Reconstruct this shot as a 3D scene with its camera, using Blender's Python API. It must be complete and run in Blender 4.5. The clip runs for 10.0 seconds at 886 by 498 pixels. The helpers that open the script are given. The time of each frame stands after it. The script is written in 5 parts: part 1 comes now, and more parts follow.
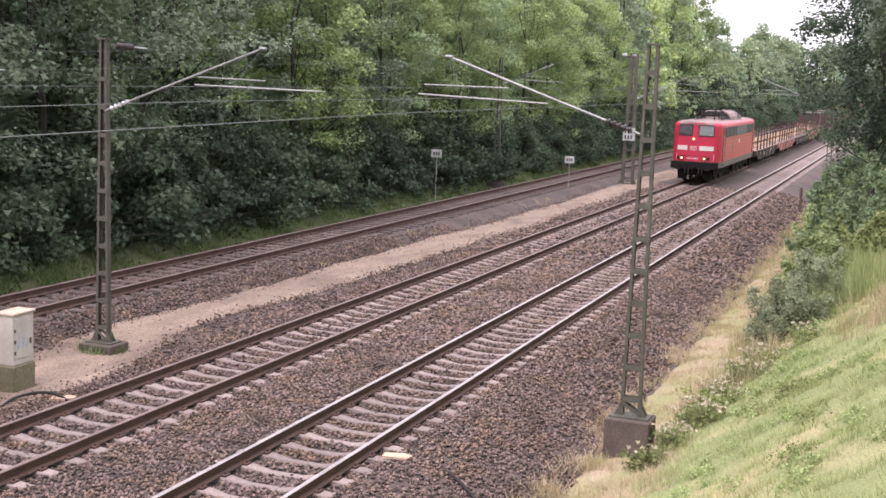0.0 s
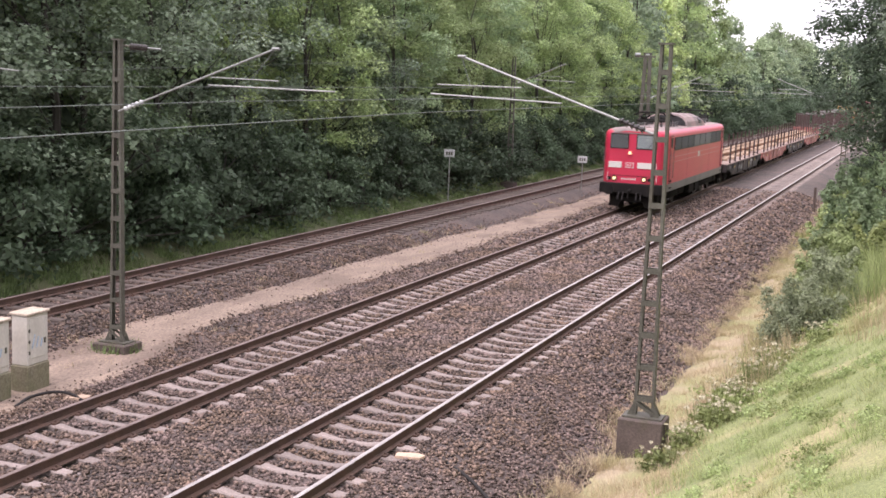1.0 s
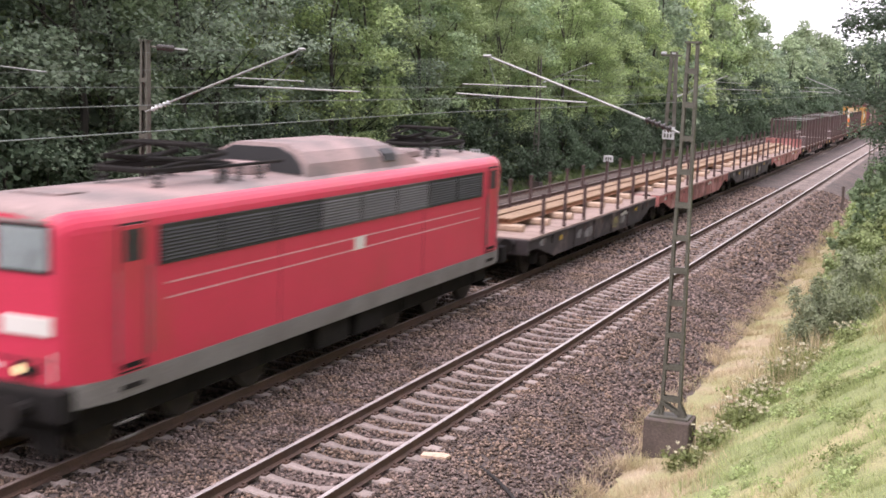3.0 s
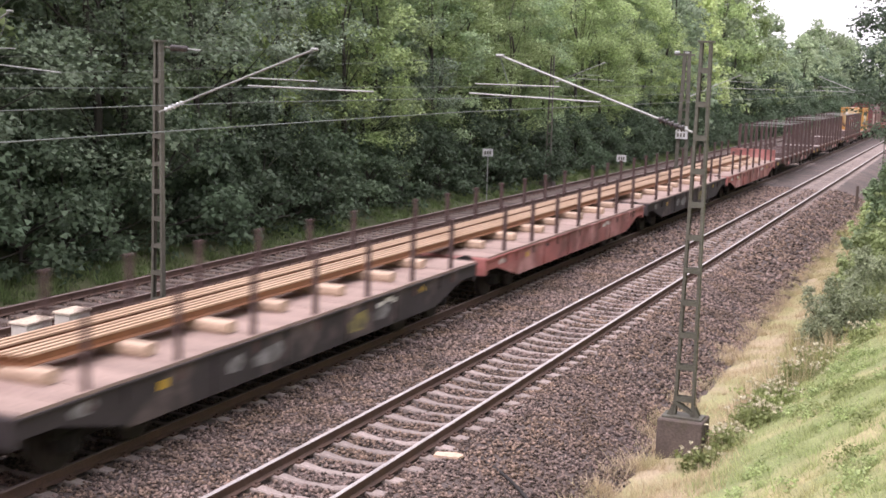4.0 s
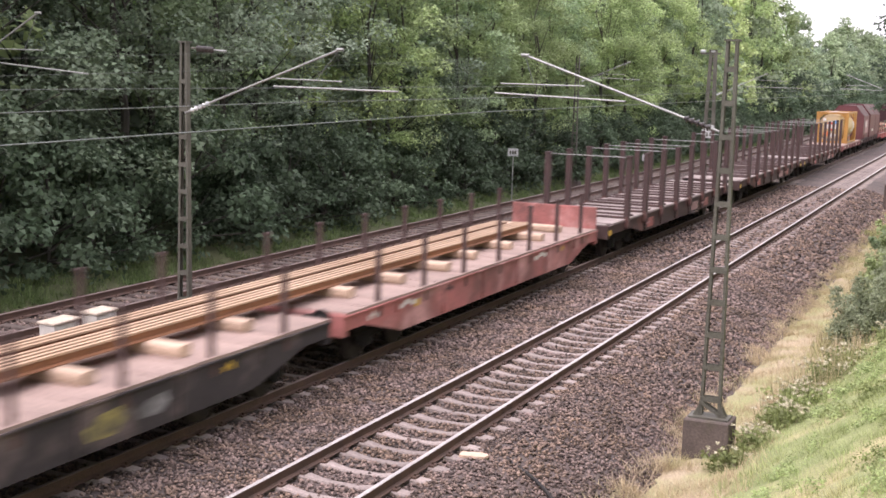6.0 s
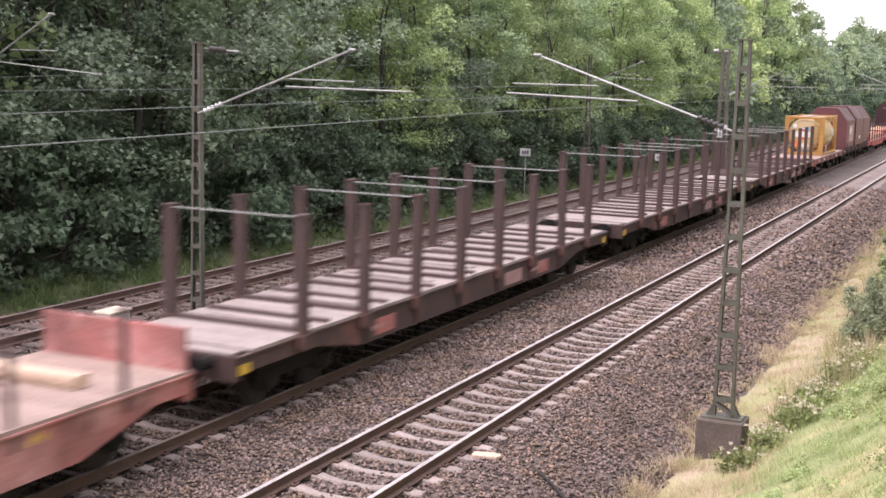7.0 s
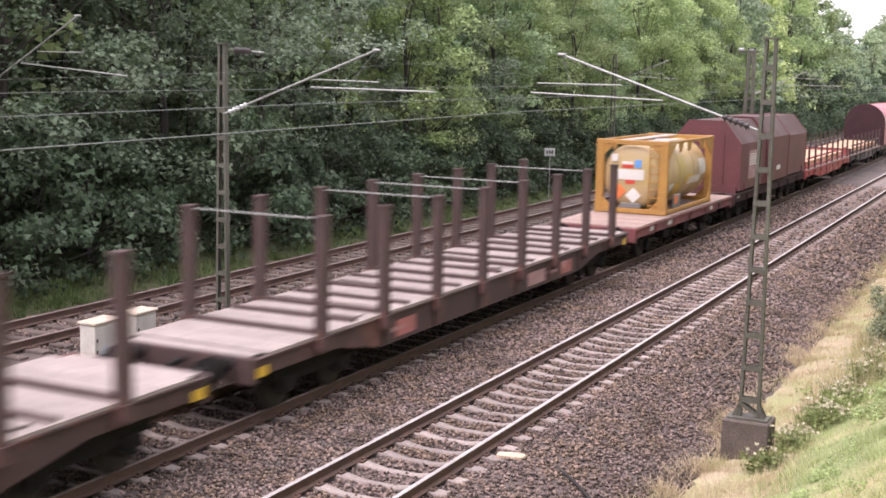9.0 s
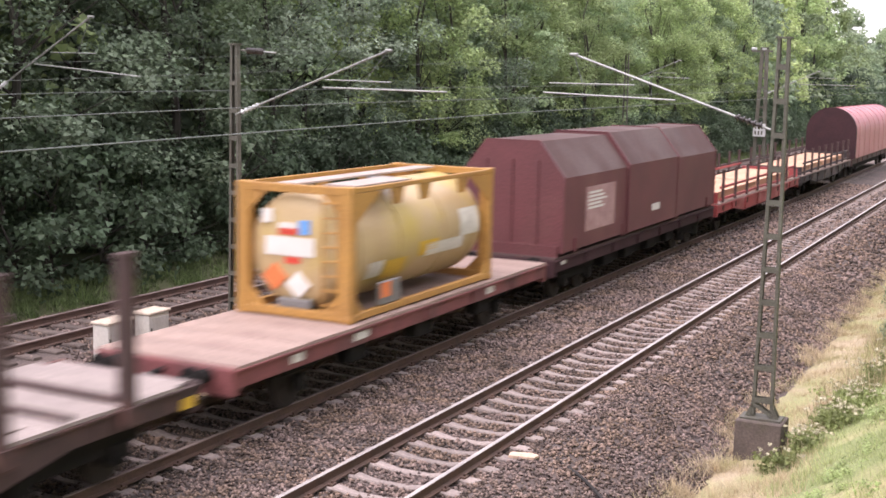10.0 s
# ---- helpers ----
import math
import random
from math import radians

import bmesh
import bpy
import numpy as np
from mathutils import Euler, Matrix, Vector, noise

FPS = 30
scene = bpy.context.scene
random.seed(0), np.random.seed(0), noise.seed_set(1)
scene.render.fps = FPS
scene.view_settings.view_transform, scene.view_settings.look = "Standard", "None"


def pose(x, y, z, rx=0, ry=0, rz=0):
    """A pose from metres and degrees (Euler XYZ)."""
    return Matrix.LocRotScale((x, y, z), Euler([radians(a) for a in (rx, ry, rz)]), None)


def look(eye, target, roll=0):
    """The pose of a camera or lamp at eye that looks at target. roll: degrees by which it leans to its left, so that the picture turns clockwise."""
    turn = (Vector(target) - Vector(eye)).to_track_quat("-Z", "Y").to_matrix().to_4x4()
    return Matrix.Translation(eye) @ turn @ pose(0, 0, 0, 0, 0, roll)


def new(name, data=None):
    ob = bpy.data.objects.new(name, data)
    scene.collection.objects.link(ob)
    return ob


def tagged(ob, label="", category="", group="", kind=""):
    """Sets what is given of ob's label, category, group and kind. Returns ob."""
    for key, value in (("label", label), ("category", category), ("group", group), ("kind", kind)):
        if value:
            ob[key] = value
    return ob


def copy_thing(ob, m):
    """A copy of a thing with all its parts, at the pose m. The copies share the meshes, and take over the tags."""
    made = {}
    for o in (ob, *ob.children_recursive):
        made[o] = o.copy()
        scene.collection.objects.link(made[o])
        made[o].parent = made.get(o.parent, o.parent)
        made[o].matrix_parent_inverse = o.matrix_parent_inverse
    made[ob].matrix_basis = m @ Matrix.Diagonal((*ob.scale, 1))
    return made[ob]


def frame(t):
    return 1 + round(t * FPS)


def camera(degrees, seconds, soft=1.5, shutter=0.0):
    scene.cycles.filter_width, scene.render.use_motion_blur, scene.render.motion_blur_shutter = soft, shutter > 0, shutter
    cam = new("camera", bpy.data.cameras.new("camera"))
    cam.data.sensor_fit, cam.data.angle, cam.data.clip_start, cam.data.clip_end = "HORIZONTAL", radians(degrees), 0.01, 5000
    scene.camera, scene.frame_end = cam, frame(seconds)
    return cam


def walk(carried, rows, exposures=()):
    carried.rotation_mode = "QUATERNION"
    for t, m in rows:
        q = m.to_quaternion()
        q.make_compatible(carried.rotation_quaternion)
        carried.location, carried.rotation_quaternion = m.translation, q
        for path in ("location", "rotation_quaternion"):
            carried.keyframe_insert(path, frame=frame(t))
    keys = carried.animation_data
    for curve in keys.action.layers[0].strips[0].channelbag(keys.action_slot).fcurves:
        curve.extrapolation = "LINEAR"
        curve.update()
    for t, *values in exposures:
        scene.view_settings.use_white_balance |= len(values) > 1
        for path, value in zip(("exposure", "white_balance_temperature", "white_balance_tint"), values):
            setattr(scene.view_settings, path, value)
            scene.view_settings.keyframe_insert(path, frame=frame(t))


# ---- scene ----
EYE = (8.234, 0.0, 5.661)
LENS = 39.4
TB, TA, ZA = -3.949, -10.193, 0.314      # centre lines of the other two tracks (the near one lies at x = 0), rail top of the far one
SPEED = 20.9
FRONT = 74.8                             # place of the locomotive's front at the start


def aim(yaw, pitch, roll):
    y, p = radians(yaw), radians(pitch)
    way = Vector((-math.sin(y) * math.cos(p), math.cos(y) * math.cos(p), math.sin(p)))
    return look(EYE, Vector(EYE) + 30 * way, roll)


cam = camera(LENS, 10.0, soft=1.6, shutter=0.45)
TURNS = ((0.0, 20.431, -7.844, 2.336), (2.5, 21.93, -7.92, 2.075), (5.0, 23.419, -7.988, 1.807), (7.5, 24.87, -8.03, 1.53), (10.0, 26.292, -8.06, 1.252))
walk(cam, [(t, aim(a, b, c)) for t, a, b, c in TURNS], exposures=((0.0, 1.03, 6420, 26.0), (4.0, 1.06, 6420, 26.0), (5.5, 1.1, 6420, 26.0), (7.5, 1.2, 6420, 26.0), (10.0, 1.2, 6420, 26.0)))

# ---- daylight: bright, thinly overcast ----
world = bpy.data.worlds.new("sky")
scene.world = world
world.use_nodes = True
wn, wl = world.node_tree.nodes, world.node_tree.links
sky = wn.new("ShaderNodeTexSky")
sky.sky_type, sky.sun_disc = "NISHITA", False
sky.sun_elevation, sky.sun_rotation = radians(66), radians(207)
sky.dust_density = 4.0
cloud = wn.new("ShaderNodeMix")
cloud.data_type = "RGBA"
cloud.inputs[0].default_value = 0.8
cloud.inputs[7].default_value = (10.5, 10.6, 10.8, 1)
wl.new(sky.outputs[0], cloud.inputs[6])
bg = wn["Background"]
bg.inputs[1].default_value = 0.1
wl.new(cloud.outputs[2], bg.inputs[0])
sun = new("sun", bpy.data.lights.new("sun", "SUN"))
sun.data.energy, sun.data.angle, sun.data.color = 1.5, radians(60), (1.0, 0.95, 0.88)
sun.matrix_world = look((-9, -8, 46), (0, 10, 0))

# ---- materials ----
def mat(name, c1, c2=None, rough=0.6, metal=0.0, s1=1.5, s2=30.0, spread=0.45, grain=0.25, bump=0.15, rnd=0.0, island=0.0, c3=None, s3=0.35, lo=0.4, hi=0.62, stretch=(1, 1, 1), glow=0.0, trans=0.0):
    """A surface with stains (s1), grain (s2) and, with c3, broad patches (s3)."""
    m = bpy.data.materials.new(name)
    m.use_nodes = True
    n, l = m.node_tree.nodes, m.node_tree.links
    bsdf = n["Principled BSDF"]
    co = n.new("ShaderNodeTexCoord")
    mp = n.new("ShaderNodeMapping")
    mp.inputs["Scale"].default_value = stretch
    l.new(co.outputs["Object"], mp.inputs[0])

    def tex(scale, detail):
        t = n.new("ShaderNodeTexNoise")
        t.inputs["Scale"].default_value, t.inputs["Detail"].default_value = scale, detail
        l.new(mp.outputs[0], t.inputs["Vector"])
        return t.outputs["Fac"]

    def ramp(src, a, b, x=0.0, y=1.0):
        r = n.new("ShaderNodeMapRange")
        r.inputs[1].default_value, r.inputs[2].default_value, r.inputs[3].default_value, r.inputs[4].default_value = a, b, x, y
        l.new(src, r.inputs[0])
        return r.outputs[0]

    def blend(fac, a, b, kind="MIX"):
        x = n.new("ShaderNodeMix")
        x.data_type, x.blend_type = "RGBA", kind
        for sock, v in ((x.inputs[0], fac), (x.inputs[6], a), (x.inputs[7], b)):
            if isinstance(v, (int, float)):
                sock.default_value = v
            elif isinstance(v, tuple):
                sock.default_value = (*v, 1)
            else:
                l.new(v, sock)
        return x.outputs[2]

    c2 = c2 or tuple(v * 0.7 for v in c1)
    colour = blend(ramp(tex(s1, 5), 0.5 - spread / 2, 0.5 + spread / 2), tuple(c1), tuple(c2))
    if c3:
        colour = blend(ramp(tex(s3, 4), lo, hi), colour, tuple(c3))
    fine = tex(s2, 3)
    val = ramp(fine, 0.3, 0.7, 1 - grain, 1 + grain)
    for src, amount in ((("ShaderNodeObjectInfo", "Random"), rnd), (("ShaderNodeNewGeometry", "Random Per Island"), island)):
        if amount:
            q = n.new(src[0])
            mm = n.new("ShaderNodeMath")
            mm.operation = "MULTIPLY"
            l.new(val, mm.inputs[0])
            l.new(ramp(q.outputs[src[1]], 0, 1, 1 - amount, 1 + amount), mm.inputs[1])
            val = mm.outputs[0]
    hs = n.new("ShaderNodeHueSaturation")
    l.new(colour, hs.inputs["Color"])
    l.new(val, hs.inputs["Value"])
    l.new(hs.outputs[0], bsdf.inputs["Base Color"])
    l.new(ramp(fine, 0.2, 0.8, max(0.03, rough - 0.1), min(1, rough + 0.1)), bsdf.inputs["Roughness"])
    bsdf.inputs["Metallic"].default_value = metal
    if bump:
        b = n.new("ShaderNodeBump")
        b.inputs["Strength"].default_value, b.inputs["Distance"].default_value = bump, 0.02
        l.new(fine, b.inputs["Height"])
        l.new(b.outputs[0], bsdf.inputs["Normal"])
    if trans:
        bsdf.inputs["Specular IOR Level"].default_value = 0.3
        tr = n.new("ShaderNodeBsdfTranslucent")
        l.new(hs.outputs[0], tr.inputs[0])
        mx = n.new("ShaderNodeMixShader")
        mx.inputs[0].default_value = trans
        l.new(bsdf.outputs[0], mx.inputs[1])
        l.new(tr.outputs[0], mx.inputs[2])
        l.new(mx.outputs[0], n["Material Output"].inputs[0])
    if glow:
        bsdf.inputs["Emission Color"].default_value = (1.0, 0.72, 0.36, 1)
        bsdf.inputs["Emission Strength"].default_value = glow
    return m


M_EARTH = mat("forest_earth", (0.085, 0.095, 0.045), (0.06, 0.085, 0.032), rough=0.95, s1=0.6, s2=18, bump=0.5, c3=(0.10, 0.11, 0.05), s3=0.12)
M_BALLAST = mat("ballast_stone", (0.095, 0.075, 0.068), (0.058, 0.048, 0.046), rough=0.9, s1=9, s2=26, grain=0.5, bump=1.0, c3=(0.115, 0.086, 0.077), s3=0.5)
M_STONE = mat("loose_stone", (0.205, 0.141, 0.104), (0.080, 0.059, 0.047), rough=0.9, s1=0.8, s2=50, grain=0.15, bump=0.2, island=0.8, c3=(0.16, 0.118, 0.105), s3=1.4)
M_SAND = mat("sandy_path", (0.32, 0.245, 0.192), (0.225, 0.172, 0.138), rough=0.95, s1=1.8, s2=35, grain=0.35, bump=0.6, c3=(0.16, 0.118, 0.095), s3=1.1, lo=0.48, hi=0.68, stretch=(1, 0.3, 1))
M_RUST = mat("rail_rust", (0.13, 0.075, 0.055), (0.085, 0.055, 0.045), rough=0.75, metal=0.2, s1=2.5, s2=40)
M_STEEL = mat("rail_running_steel", (0.58, 0.53, 0.51), (0.42, 0.38, 0.37), rough=0.4, metal=0.5, s1=1.0, s2=60, bump=0.05)
M_DULL = mat("rail_dull_steel", (0.32, 0.25, 0.23), (0.21, 0.16, 0.145), rough=0.5, metal=0.5, s1=1.0, s2=60, bump=0.05)
M_CONC = mat("sleeper_concrete", (0.315, 0.262, 0.24), (0.20, 0.165, 0.152), rough=0.9, s1=2.5, s2=35, rnd=0.18, bump=0.35)
M_WOODSL = mat("sleeper_wood", (0.15, 0.115, 0.10), (0.085, 0.068, 0.06), rough=0.9, s1=3, s2=35, rnd=0.2, bump=0.4)
M_FOUND = mat("foundation_concrete", (0.14, 0.108, 0.094), (0.07, 0.056, 0.05), rough=0.95, s1=2.2, s2=25, bump=0.5, c3=(0.11, 0.10, 0.06), s3=1.3, lo=0.6, hi=0.8)
M_MAST = mat("mast_steel", (0.128, 0.126, 0.102), (0.082, 0.077, 0.061), rough=0.7, metal=0.2, s1=2.0, s2=30, c3=(0.085, 0.055, 0.04), s3=0.9, lo=0.58, hi=0.78)
M_ALU = mat("cantilever_tube", (0.36, 0.37, 0.35), (0.26, 0.27, 0.26), rough=0.5, metal=0.5, s1=3, s2=30, bump=0.05)
M_WIRE = mat("contact_wire", (0.22, 0.24, 0.23), (0.16, 0.18, 0.17), rough=0.5, metal=0.5, bump=0)
M_INS = mat("insulator_glaze", (0.05, 0.042, 0.04), rough=0.25, s1=4)
M_INSW = mat("insulator_pale", (0.55, 0.57, 0.57), rough=0.3, s1=4)


# ---- building helpers ----
def part(name, bm, material, parent=None, label="", smooth=False):
    """Links a bmesh as one mesh object under a thing."""
    me = bpy.data.meshes.new(name)
    bmesh.ops.recalc_face_normals(bm, faces=bm.faces[:])
    bm.to_mesh(me)
    bm.free()
    for m in material if isinstance(material, (list, tuple)) else (material,):
        me.materials.append(m)
    if smooth:
        me.polygons.foreach_set("use_smooth", [True] * len(me.polygons))
    ob = new(name, me)
    ob.parent = parent
    if label:
        tagged(ob, label)
    return ob


def piece(name, me, parent, x=0, y=0, z=0, rx=0, ry=0, rz=0):
    """One more object on a mesh that exists."""
    ob = new(name, me)
    ob.parent = parent
    ob.matrix_basis = pose(x, y, z, rx, ry, rz)
    return ob


def raw(name, verts, faces, material, parent=None):
    """An object from arrays of vertices (n, 3) and equal-sized faces (m, k)."""
    me = bpy.data.meshes.new(name)
    k = faces.shape[1]
    me.vertices.add(len(verts))
    me.vertices.foreach_set("co", np.ascontiguousarray(verts, dtype=np.float32).ravel())
    me.loops.add(faces.size)
    me.loops.foreach_set("vertex_index", np.ascontiguousarray(faces, dtype=np.int32).ravel())
    me.polygons.add(len(faces))
    me.polygons.foreach_set("loop_start", np.arange(0, faces.size, k, dtype=np.int32))
    me.update(calc_edges=True)
    me.validate()
    me.materials.append(material)
    ob = new(name, me)
    ob.parent = parent
    return ob


def thing(name, label, category, x=0, y=0, z=0, rz=0, group="", kind=""):
    ob = new(name)
    ob.empty_display_size = 0.1
    ob.matrix_basis = pose(x, y, z, 0, 0, rz)
    return tagged(ob, label, category, group, kind)


def box(bm, x0, x1, y0, y1, z0, z1, bevel=0.0, mi=0):
    r = bmesh.ops.create_cube(bm, size=1.0)
    bmesh.ops.scale(bm, vec=(abs(x1 - x0), abs(y1 - y0), abs(z1 - z0)), verts=r["verts"])
    bmesh.ops.translate(bm, vec=((x0 + x1) / 2, (y0 + y1) / 2, (z0 + z1) / 2), verts=r["verts"])
    faces = {f for v in r["verts"] for f in v.link_faces}
    for f in faces:
        f.material_index = mi
    if bevel:
        edges = list({e for v in r["verts"] for e in v.link_edges})
        bmesh.ops.bevel(bm, geom=edges, offset=bevel, segments=1, affect="EDGES")
    return bm


def prism(bm, outline, axis, a, b, mi=0):
    """An outline in the two other axes, drawn out along an axis from a to b."""
    def at(u, v, w):
        return {"x": (w, u, v), "y": (u, w, v), "z": (u, v, w)}[axis]
    lo = [bm.verts.new(at(u, v, a)) for u, v in outline]
    hi = [bm.verts.new(at(u, v, b)) for u, v in outline]
    fs = [bm.faces.new(lo), bm.faces.new(hi[::-1])]
    k = len(lo)
    for i in range(k):
        fs.append(bm.faces.new((lo[i], lo[(i + 1) % k], hi[(i + 1) % k], hi[i])))
    for f in fs:
        f.material_index = mi
    return bm


def rod(bm, p, q, r, n=8, r2=None, mi=0):
    p, q = Vector(p), Vector(q)
    d = q - p
    c = bmesh.ops.create_cone(bm, cap_ends=True, segments=n, radius1=r, radius2=r if r2 is None else r2, depth=d.length)
    m = Matrix.Translation((p + q) / 2) @ d.to_track_quat("Z", "Y").to_matrix().to_4x4()
    bmesh.ops.transform(bm, matrix=m, verts=c["verts"])
    for f in {f for v in c["verts"] for f in v.link_faces}:
        f.material_index = mi
    return bm


def bar(bm, p, q, w, h):
    """A square bar from p to q."""
    p, q = Vector(p), Vector(q)
    d = q - p
    r = bmesh.ops.create_cube(bm, size=1.0)
    bmesh.ops.scale(bm, vec=(w, h, d.length), verts=r["verts"])
    bmesh.ops.transform(bm, matrix=Matrix.Translation((p + q) / 2) @ d.to_track_quat("Z", "Y").to_matrix().to_4x4(), verts=r["verts"])
    return bm


def B():
    return bmesh.new()


# ---- ground ----
PROFILE = ((-700, 6), (-60, 1.6), (-20, 0.55), (-13.4, 0.22), (-12.6, 0.0), (-12.0, -0.25), (-11, -0.45), (2.6, -1.1), (3.6, -0.86), (4.4, -0.68), (5.2, -0.35), (6.5, 0.38), (9, 1.85), (12, 3.5), (14, 4.1), (40, 4.5), (700, 8))
BED = ((-12.35, -0.2), (-11.7, 0.08), (-9.0, 0.08), (-8.55, 0.04), (-8.0, -0.16), (-7.2, -0.2), (-6.3, -0.21), (-5.75, -0.2), (-5.3, -0.2), (-5.05, -0.205), (-4.9, -0.245), (-3.0, -0.245), (-2.85, -0.205), (-1.98, -0.225), (-1.15, -0.205), (-0.95, -0.245), (0.95, -0.245), (1.15, -0.205), (1.5, -0.215), (1.9, -0.3), (3.0, -0.66), (3.9, -0.86))


def height(x, table=PROFILE):
    return np.interp(x, [p[0] for p in table], [p[1] for p in table])


def sheet(name, xs, ys, table, rough, seed, material, lift=0.0):
    X, Y = np.meshgrid(xs, ys)
    Z = height(X, table) + lift
    rng = np.random.RandomState(seed)
    Z = Z + rough * (rng.rand(*Z.shape) - 0.5)
    v = np.stack((X, Y, Z), -1).reshape(-1, 3)
    nx = len(xs)
    i = (np.arange(len(ys) - 1)[:, None] * nx + np.arange(nx - 1)).ravel()
    ob = raw(name, v, np.stack((i, i + 1, i + nx + 1, i + nx), -1), material)
    return ob


gx = np.concatenate((np.linspace(-700, -70, 10), np.linspace(-60, -14, 40), np.linspace(-13.4, 14, 70), np.linspace(16, 60, 20), np.linspace(90, 700, 8)))
gy = np.concatenate((np.linspace(-700, -60, 12), np.linspace(-50, 5, 20), np.linspace(6, 120, 190), np.linspace(124, 300, 45), np.linspace(340, 1500, 12)))
tagged(sheet("ground", gx, gy, PROFILE, 0.08, 3, M_EARTH), "grassy earth cutting with forest floor", "ground", kind="structure")
bx = np.linspace(-12.35, 3.9, 110)
by = np.concatenate((np.linspace(-200, 6, 60), np.linspace(6.2, 60, 360), np.linspace(60.5, 130, 140), np.linspace(132, 326, 60)))
tagged(sheet("ballast_bed", bx, by, BED, 0.03, 5, M_BALLAST), "grey-brown crushed stone ballast bed under the tracks", "ballast", kind="structure")


# ---- tracks ----
def rail_mesh(top_material, y0=-200.0, y1=325.0):
    bm = B()
    o = [(-0.075, 0), (0.075, 0), (0.075, 0.012), (0.012, 0.032), (0.010, 0.12), (0.036, 0.134), (0.036, 0.163), (0.026, 0.172), (-0.026, 0.172), (-0.036, 0.163), (-0.036, 0.134), (-0.010, 0.12), (-0.012, 0.032), (-0.075, 0.012)]
    prism(bm, o, "y", y0, y1)
    for f in bm.faces:
        zs = [v.co.z for v in f.verts]
        if min(zs) > 0.16:
            f.material_index = 1
    me = bpy.data.meshes.new("rail")
    bmesh.ops.recalc_face_normals(bm, faces=bm.faces[:])
    bm.to_mesh(me)
    bm.free()
    me.materials.append(M_RUST)
    me.materials.append(top_material)
    return me


def sleeper_mesh(material, concrete):
    bm = B()
    if concrete:
        xs = (-1.3, -1.22, -0.95, -0.55, -0.25, 0.25, 0.55, 0.95, 1.22, 1.3)
        zs = (-0.075, -0.03, 0.0, 0.0, -0.045, -0.045, 0.0, 0.0, -0.03, -0.075)
        ws = (0.11, 0.115, 0.11, 0.105, 0.082, 0.082, 0.105, 0.11, 0.115, 0.11)
    else:
        xs, zs, ws = (-1.3, -1.28, 1.28, 1.3), (-0.01, 0.0, 0.0, -0.01), (0.12, 0.125, 0.125, 0.12)
    rows = []
    for x, z, w in zip(xs, zs, ws):
        rows.append([bm.verts.new(c) for c in ((x, -w - 0.02, -0.2), (x, -w, z - 0.02), (x, -w + 0.025, z), (x, w - 0.025, z), (x, w, z - 0.02), (x, w + 0.02, -0.2))])
    for a, b in zip(rows, rows[1:]):
        for i in range(5):
            bm.faces.new((a[i], a[i + 1], b[i + 1], b[i]))
    bm.faces.new(rows[0])
    bm.faces.new(rows[-1][::-1])
    me = bpy.data.meshes.new("sleeper")
    bmesh.ops.recalc_face_normals(bm, faces=bm.faces[:])
    bm.to_mesh(me)
    bm.free()
    me.materials.append(material)
    return me


def joined(name, me, places, parent):
    """Many copies of a mesh in one object."""
    n = len(me.vertices)
    v = np.empty(n * 3)
    me.vertices.foreach_get("co", v)
    v = v.reshape(-1, 3)
    faces = [tuple(p.vertices) for p in me.polygons]
    out = bpy.data.meshes.new(name)
    out.from_pydata(np.concatenate([v + p for p in places]).tolist(), [], [tuple(i + k * n for i in f) for k in range(len(places)) for f in faces])
    for m in me.materials:
        out.materials.append(m)
    ob = new(name, out)
    ob.parent = parent
    return tagged(ob, kind="stuff")


def clip_mesh():
    """A rail fastening on both sides of a rail: bolts and spring clips."""
    bm = B()
    for s in (-1, 1):
        box(bm, s * 0.075, s * 0.15, -0.07, 0.07, -0.005, 0.03)
        rod(bm, (s * 0.11, 0, 0.02), (s * 0.11, 0, 0.065), 0.02, 6)
    me = bpy.data.meshes.new("rail_fastening")
    bm.to_mesh(me)
    bm.free()
    me.materials.append(M_RUST)
    return me


CLIP = clip_mesh()


def track(name, label, x, z, smesh, step, top_material, first, rng):
    t = thing(name, label, "railway track", x, 0, z, kind="structure")
    rm = rail_mesh(top_material)
    for s in (-1, 1):
        piece("rail", rm, t, s * 0.7525, 0, -0.172)
    for i in range(185):
        piece("sleeper", smesh, t, rng.uniform(-0.02, 0.02), first + i * step, -0.178, 0, 0, rng.uniform(-0.6, 0.6))
    far = [(0, first + i * step, -0.178) for i in range(185, 500)] + [(0, first - i * step, -0.178) for i in range(1, 240)]
    joined("distant_sleepers", smesh, np.array(far), t)
    joined("rail_fastenings", CLIP, np.array([(s * 0.7525, first + i * step, -0.178) for i in range(90) for s in (-1, 1)]), t)
    return t


rng = random.Random(4)
SL_C, SL_W = sleeper_mesh(M_CONC, True), sleeper_mesh(M_WOODSL, False)
track("railway_track", "straight track with worn bright rails on concrete sleepers", 0.0, 0.0, SL_C, 0.618, M_STEEL, 9.0, rng)
track("railway_track", "straight track with dull brown rails on concrete sleepers, under the train", TB, 0.0, SL_C, 0.618, M_DULL, 9.25, rng)
track("railway_track", "rusty siding track on dark wooden sleepers beside the forest", TA, ZA, SL_W, 0.63, M_DULL, 9.1, rng)


# ---- vegetation ----
M_BARK = mat("bark", (0.06, 0.052, 0.042), (0.032, 0.03, 0.025), rough=0.9, s1=4, s2=25, bump=0.6, stretch=(1, 1, 0.25))


